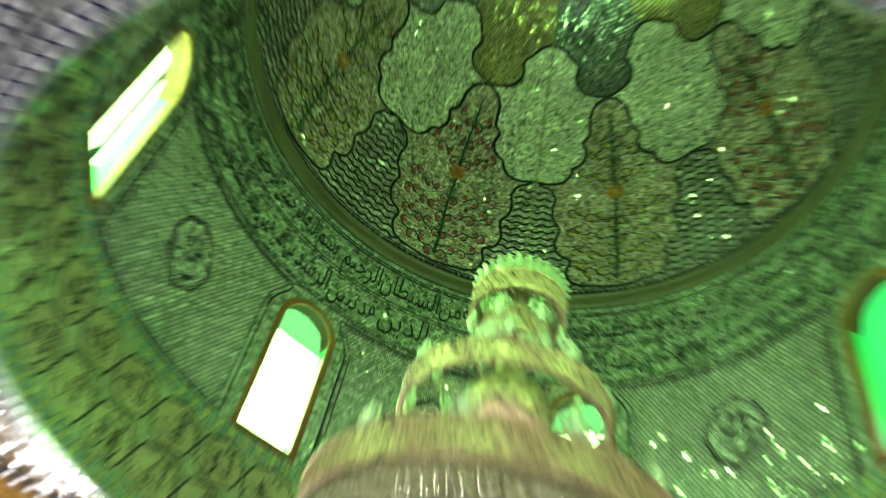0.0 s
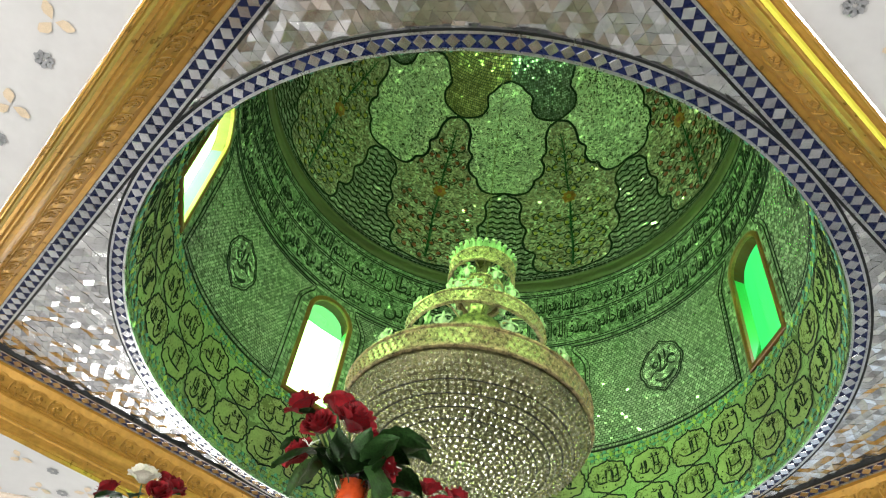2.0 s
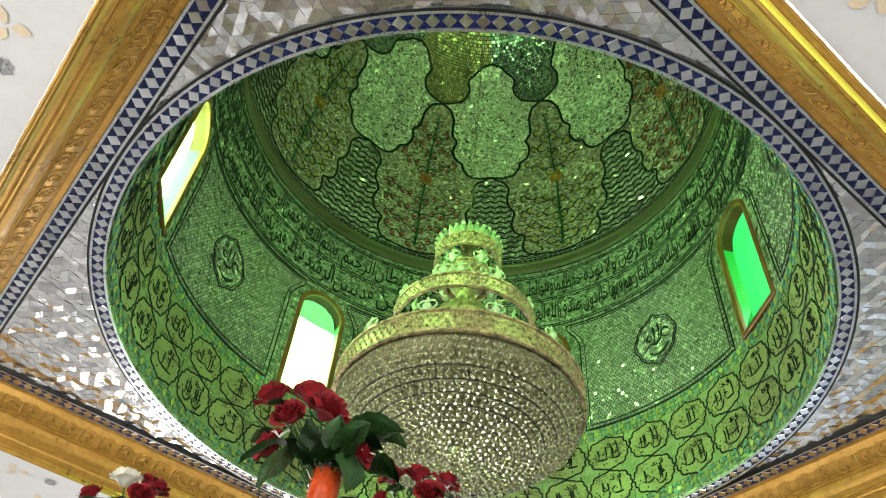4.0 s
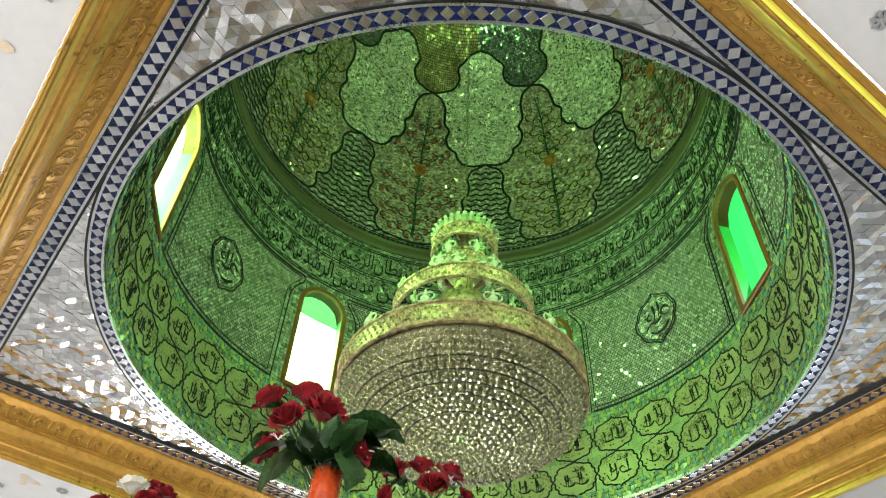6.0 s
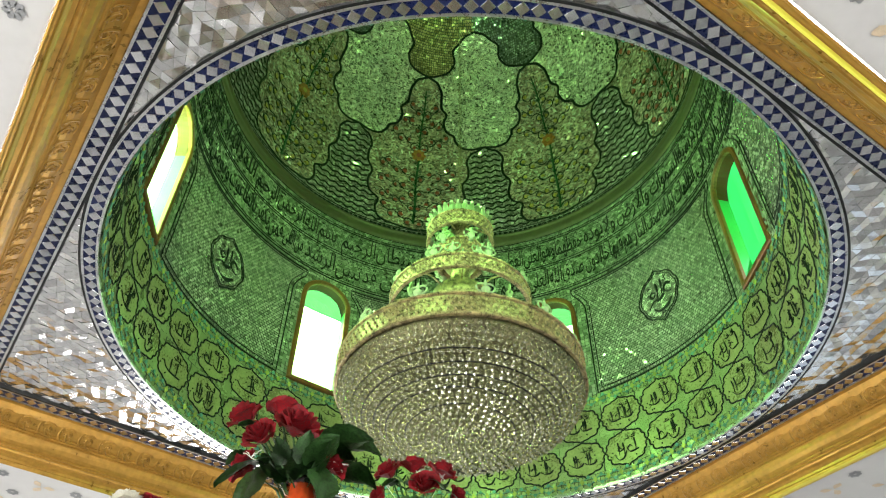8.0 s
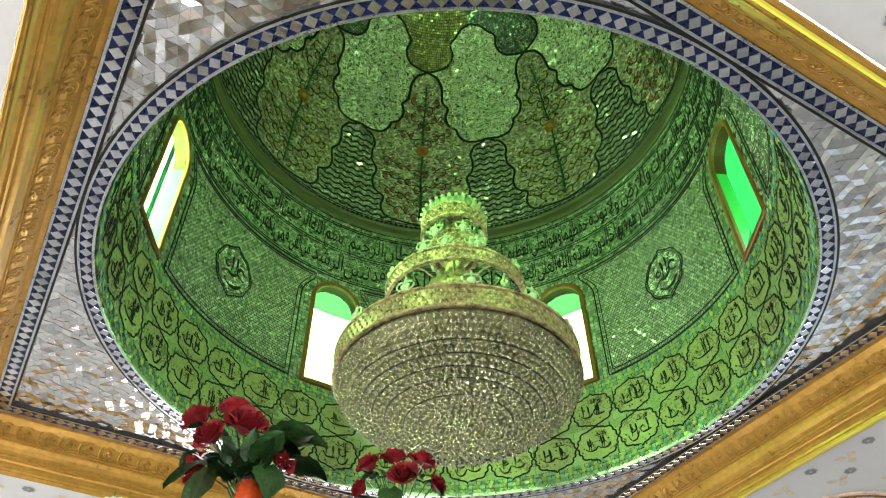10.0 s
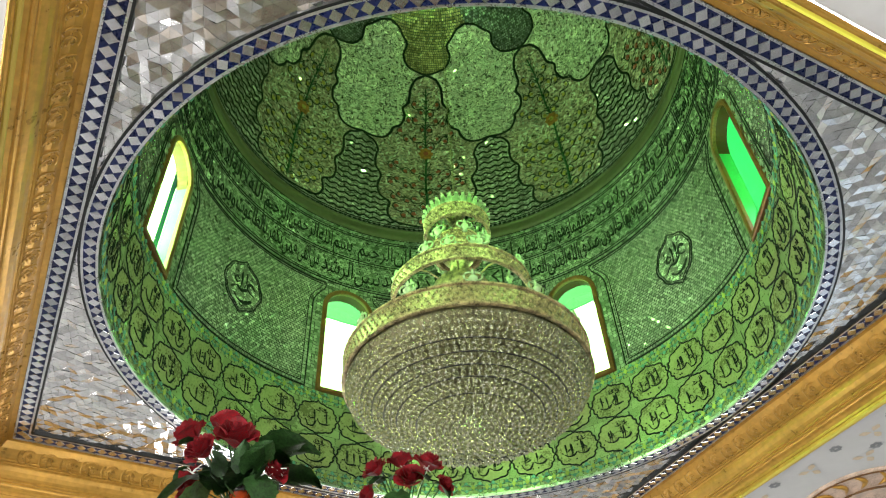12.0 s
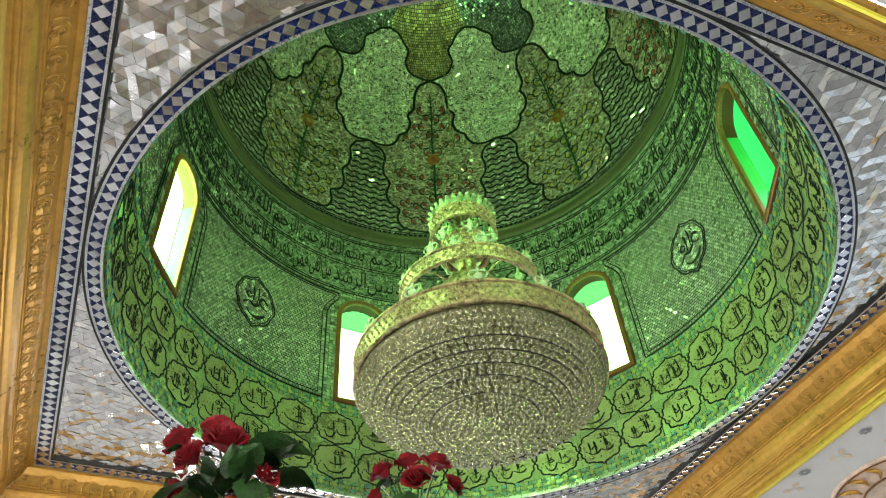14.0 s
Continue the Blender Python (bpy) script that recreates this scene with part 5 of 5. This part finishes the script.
def vase(x, y, rim, height):
    top = empty("vase", Matrix.Translation((x, y, rim - height)), "orange-red glass vase with a dark rim holding cloth roses", "vase", "vases on the stand")
    bm = bmesh.new()
    h = height
    lathe(bm, [(0.001, 0.0), (0.042, 0.0), (0.045, 0.01), (0.03, 0.05), (0.036, h * 0.35), (0.04, h * 0.55), (0.034, h * 0.8), (0.036, h * 0.97), (0.033, h * 0.97), (0.031, h * 0.8), (0.036, h * 0.55), (0.03, h * 0.3), (0.001, h * 0.2)], 28)
    part("body", bm, M_VASE, top, smooth=True)
    bm = bmesh.new()
    lathe(bm, [(0.0362, h * 0.955), (0.039, h * 0.99), (0.037, h), (0.033, h * 0.985), (0.0325, h * 0.955)], 28, closed=True)
    part("rim", bm, M_VASERIM, top, "dark glossy rim", smooth=True)


# plain stepped stand below the picture
bm = bmesh.new()
box(bm, -1.2, 0.5, -2.10, -1.56, 0.0, 2.14, 0.01)
stand = tagged(part("stand", bm, M_STAND, None, "plain pale wooden stand carrying a flower vase"), category="stand")
bm = bmesh.new()
box(bm, -2.2, 0.6, -1.5, -0.6, 0.0, 2.53, 0.01)
tagged(part("stand", bm, M_STAND, None, "tall plain pale wooden stand carrying vases"), category="stand")

UP = (0.0, -0.45, 0.9)
vase(-0.460, -1.864, 2.529, 0.389)
bouquet((-0.460, -1.864, 2.523),
        [(-0.608, -1.869, 2.676, 1.0, (-0.6, -0.5, 0.7), 0), (-0.536, -1.853, 2.703, 1.0, (0.0, -0.2, 0.95), 0), (-0.495, -1.885, 2.638, 1.25, (0.25, -0.75, 0.6), 0),
         (-0.558, -1.896, 2.611, 1.0, (-0.4, -0.8, 0.3), 0), (-0.580, -1.869, 2.551, 0.95, (-0.8, -0.5, 0.3), 0), (-0.411, -1.864, 2.567, 0.9, (0.7, -0.4, 0.3), 0), (-0.444, -1.820, 2.654, 0.7, (0.3, 0, 0.9), 0)],
        [(-0.438, -1.874, 2.627, 8, -12, 1.35, 1), (-0.433, -1.885, 2.611, -15, -14, 1.25, 1), (-0.427, -1.885, 2.589, -8, 2, 1.0, 0), (-0.504, -1.918, 2.540, -110, -62, 0.72, 0), (-0.460, -1.907, 2.545, -75, -68, 0.75, 1),
         (-0.536, -1.907, 2.556, -160, 20, 1.2, 1), (-0.536, -1.896, 2.534, 190, 45, 1.1, 1), (-0.569, -1.907, 2.643, -150, 5, 0.8, 2), (-0.591, -1.874, 2.589, 170, 15, 0.8, 2), (-0.417, -1.896, 2.545, -60, 65, 1.2, 0), (-0.558, -1.853, 2.665, -60, 35, 0.7, 2),
         (-0.477, -1.918, 2.507, 90, -78, 1.15, 1), (-0.438, -1.907, 2.507, 65, -72, 1.1, 1), (-0.515, -1.913, 2.502, 118, -70, 1.1, 1), (-0.449, -1.907, 2.545, -50, -40, 0.8, 1), (-0.433, -1.907, 2.567, -40, -35, 0.9, 0), (-0.471, -1.809, 2.589, 60, -15, 1.1, 0), (-0.395, -1.831, 2.589, 25, 0, 1.0, 1)],
        [(-0.427, -1.907, 2.616), (-0.575, -1.918, 2.556), (-0.384, -1.885, 2.562)],
        "bunch of red cloth roses with dark green leaves in a vase", 101)
vase(-0.205, -1.0, 2.86, 0.33)
bouquet((-0.205, -1.0, 2.85),
        [(-0.297, -1.01, 3.025, 1.15, (-0.5, -0.6, 0.6), 0), (-0.222, -0.99, 3.058, 1.1, (0, -0.3, 0.9), 0), (-0.131, -1.0, 3.030, 1.25, (0.4, -0.5, 0.7), 0), (-0.18, -1.05, 2.96, 1.2, (0, -0.9, 0.3), 0), (-0.085, -1.0, 2.955, 0.95, (0.8, -0.4, 0.3), 0), (-0.32, -1.0, 2.95, 0.9, (-0.8, -0.4, 0.3), 0)],
        [(-0.27, -1.04, 2.99, 200, 15, 0.9, 2), (-0.16, -1.05, 2.99, -50, 25, 1.1, 0), (-0.25, -1.05, 2.98, -20, 10, 0.9, 2), (-0.27, -0.98, 3.03, 120, -50, 0.9, 0), (-0.1, -1.02, 2.97, -20, 40, 1.0, 0), (-0.22, -1.06, 2.93, -90, 50, 1.2, 1)],
        [(-0.2, -1.06, 3.0), (-0.31, -1.05, 2.97), (-0.12, -1.06, 3.0)],
        "small bunch of red cloth roses with dark green leaves", 102)
vase(-1.09, -1.14, 2.69, 0.16)
bouquet((-1.09, -1.14, 2.68),
        [(-1.127, -1.14, 2.815, 1.15, (-0.1, -0.4, 0.9), 1), (-1.035, -1.14, 2.800, 1.0, (0.4, -0.4, 0.8), 0), (-1.20, -1.14, 2.755, 0.95, (-0.6, -0.4, 0.6), 0), (-1.06, -1.17, 2.765, 0.9, (0.2, -0.8, 0.4), 0), (-1.075, -1.12, 2.845, 0.6, (0, 0, 1), 0)],
        [(-1.11, -1.17, 2.76, -100, 30, 0.9, 2), (-1.05, -1.16, 2.79, 20, -20, 0.8, 2), (-1.16, -1.16, 2.75, 200, 10, 0.9, 0)],
        [(-1.08, -1.17, 2.81)],
        "bunch of red cloth roses with one white rose", 103)
vase(-1.74, -1.0, 2.72, 0.19)
bouquet((-1.74, -1.0, 2.71),
        [(-1.70, -1.02, 2.80, 1.15, (0.3, -0.8, 0.4), 0), (-1.76, -0.98, 2.88, 1.1, (-0.2, -0.5, 0.9), 0), (-1.83, -1.0, 2.80, 1.0, (-0.7, -0.5, 0.4), 0)],
        [(-1.76, -1.03, 2.86, -10, 5, 1.3, 0), (-1.74, -1.02, 2.90, 20, 0, 1.1, 2), (-1.72, -1.05, 2.76, -60, 40, 1.1, 0)],
        [],
        "bunch of red cloth roses with broad dark leaves", 104)
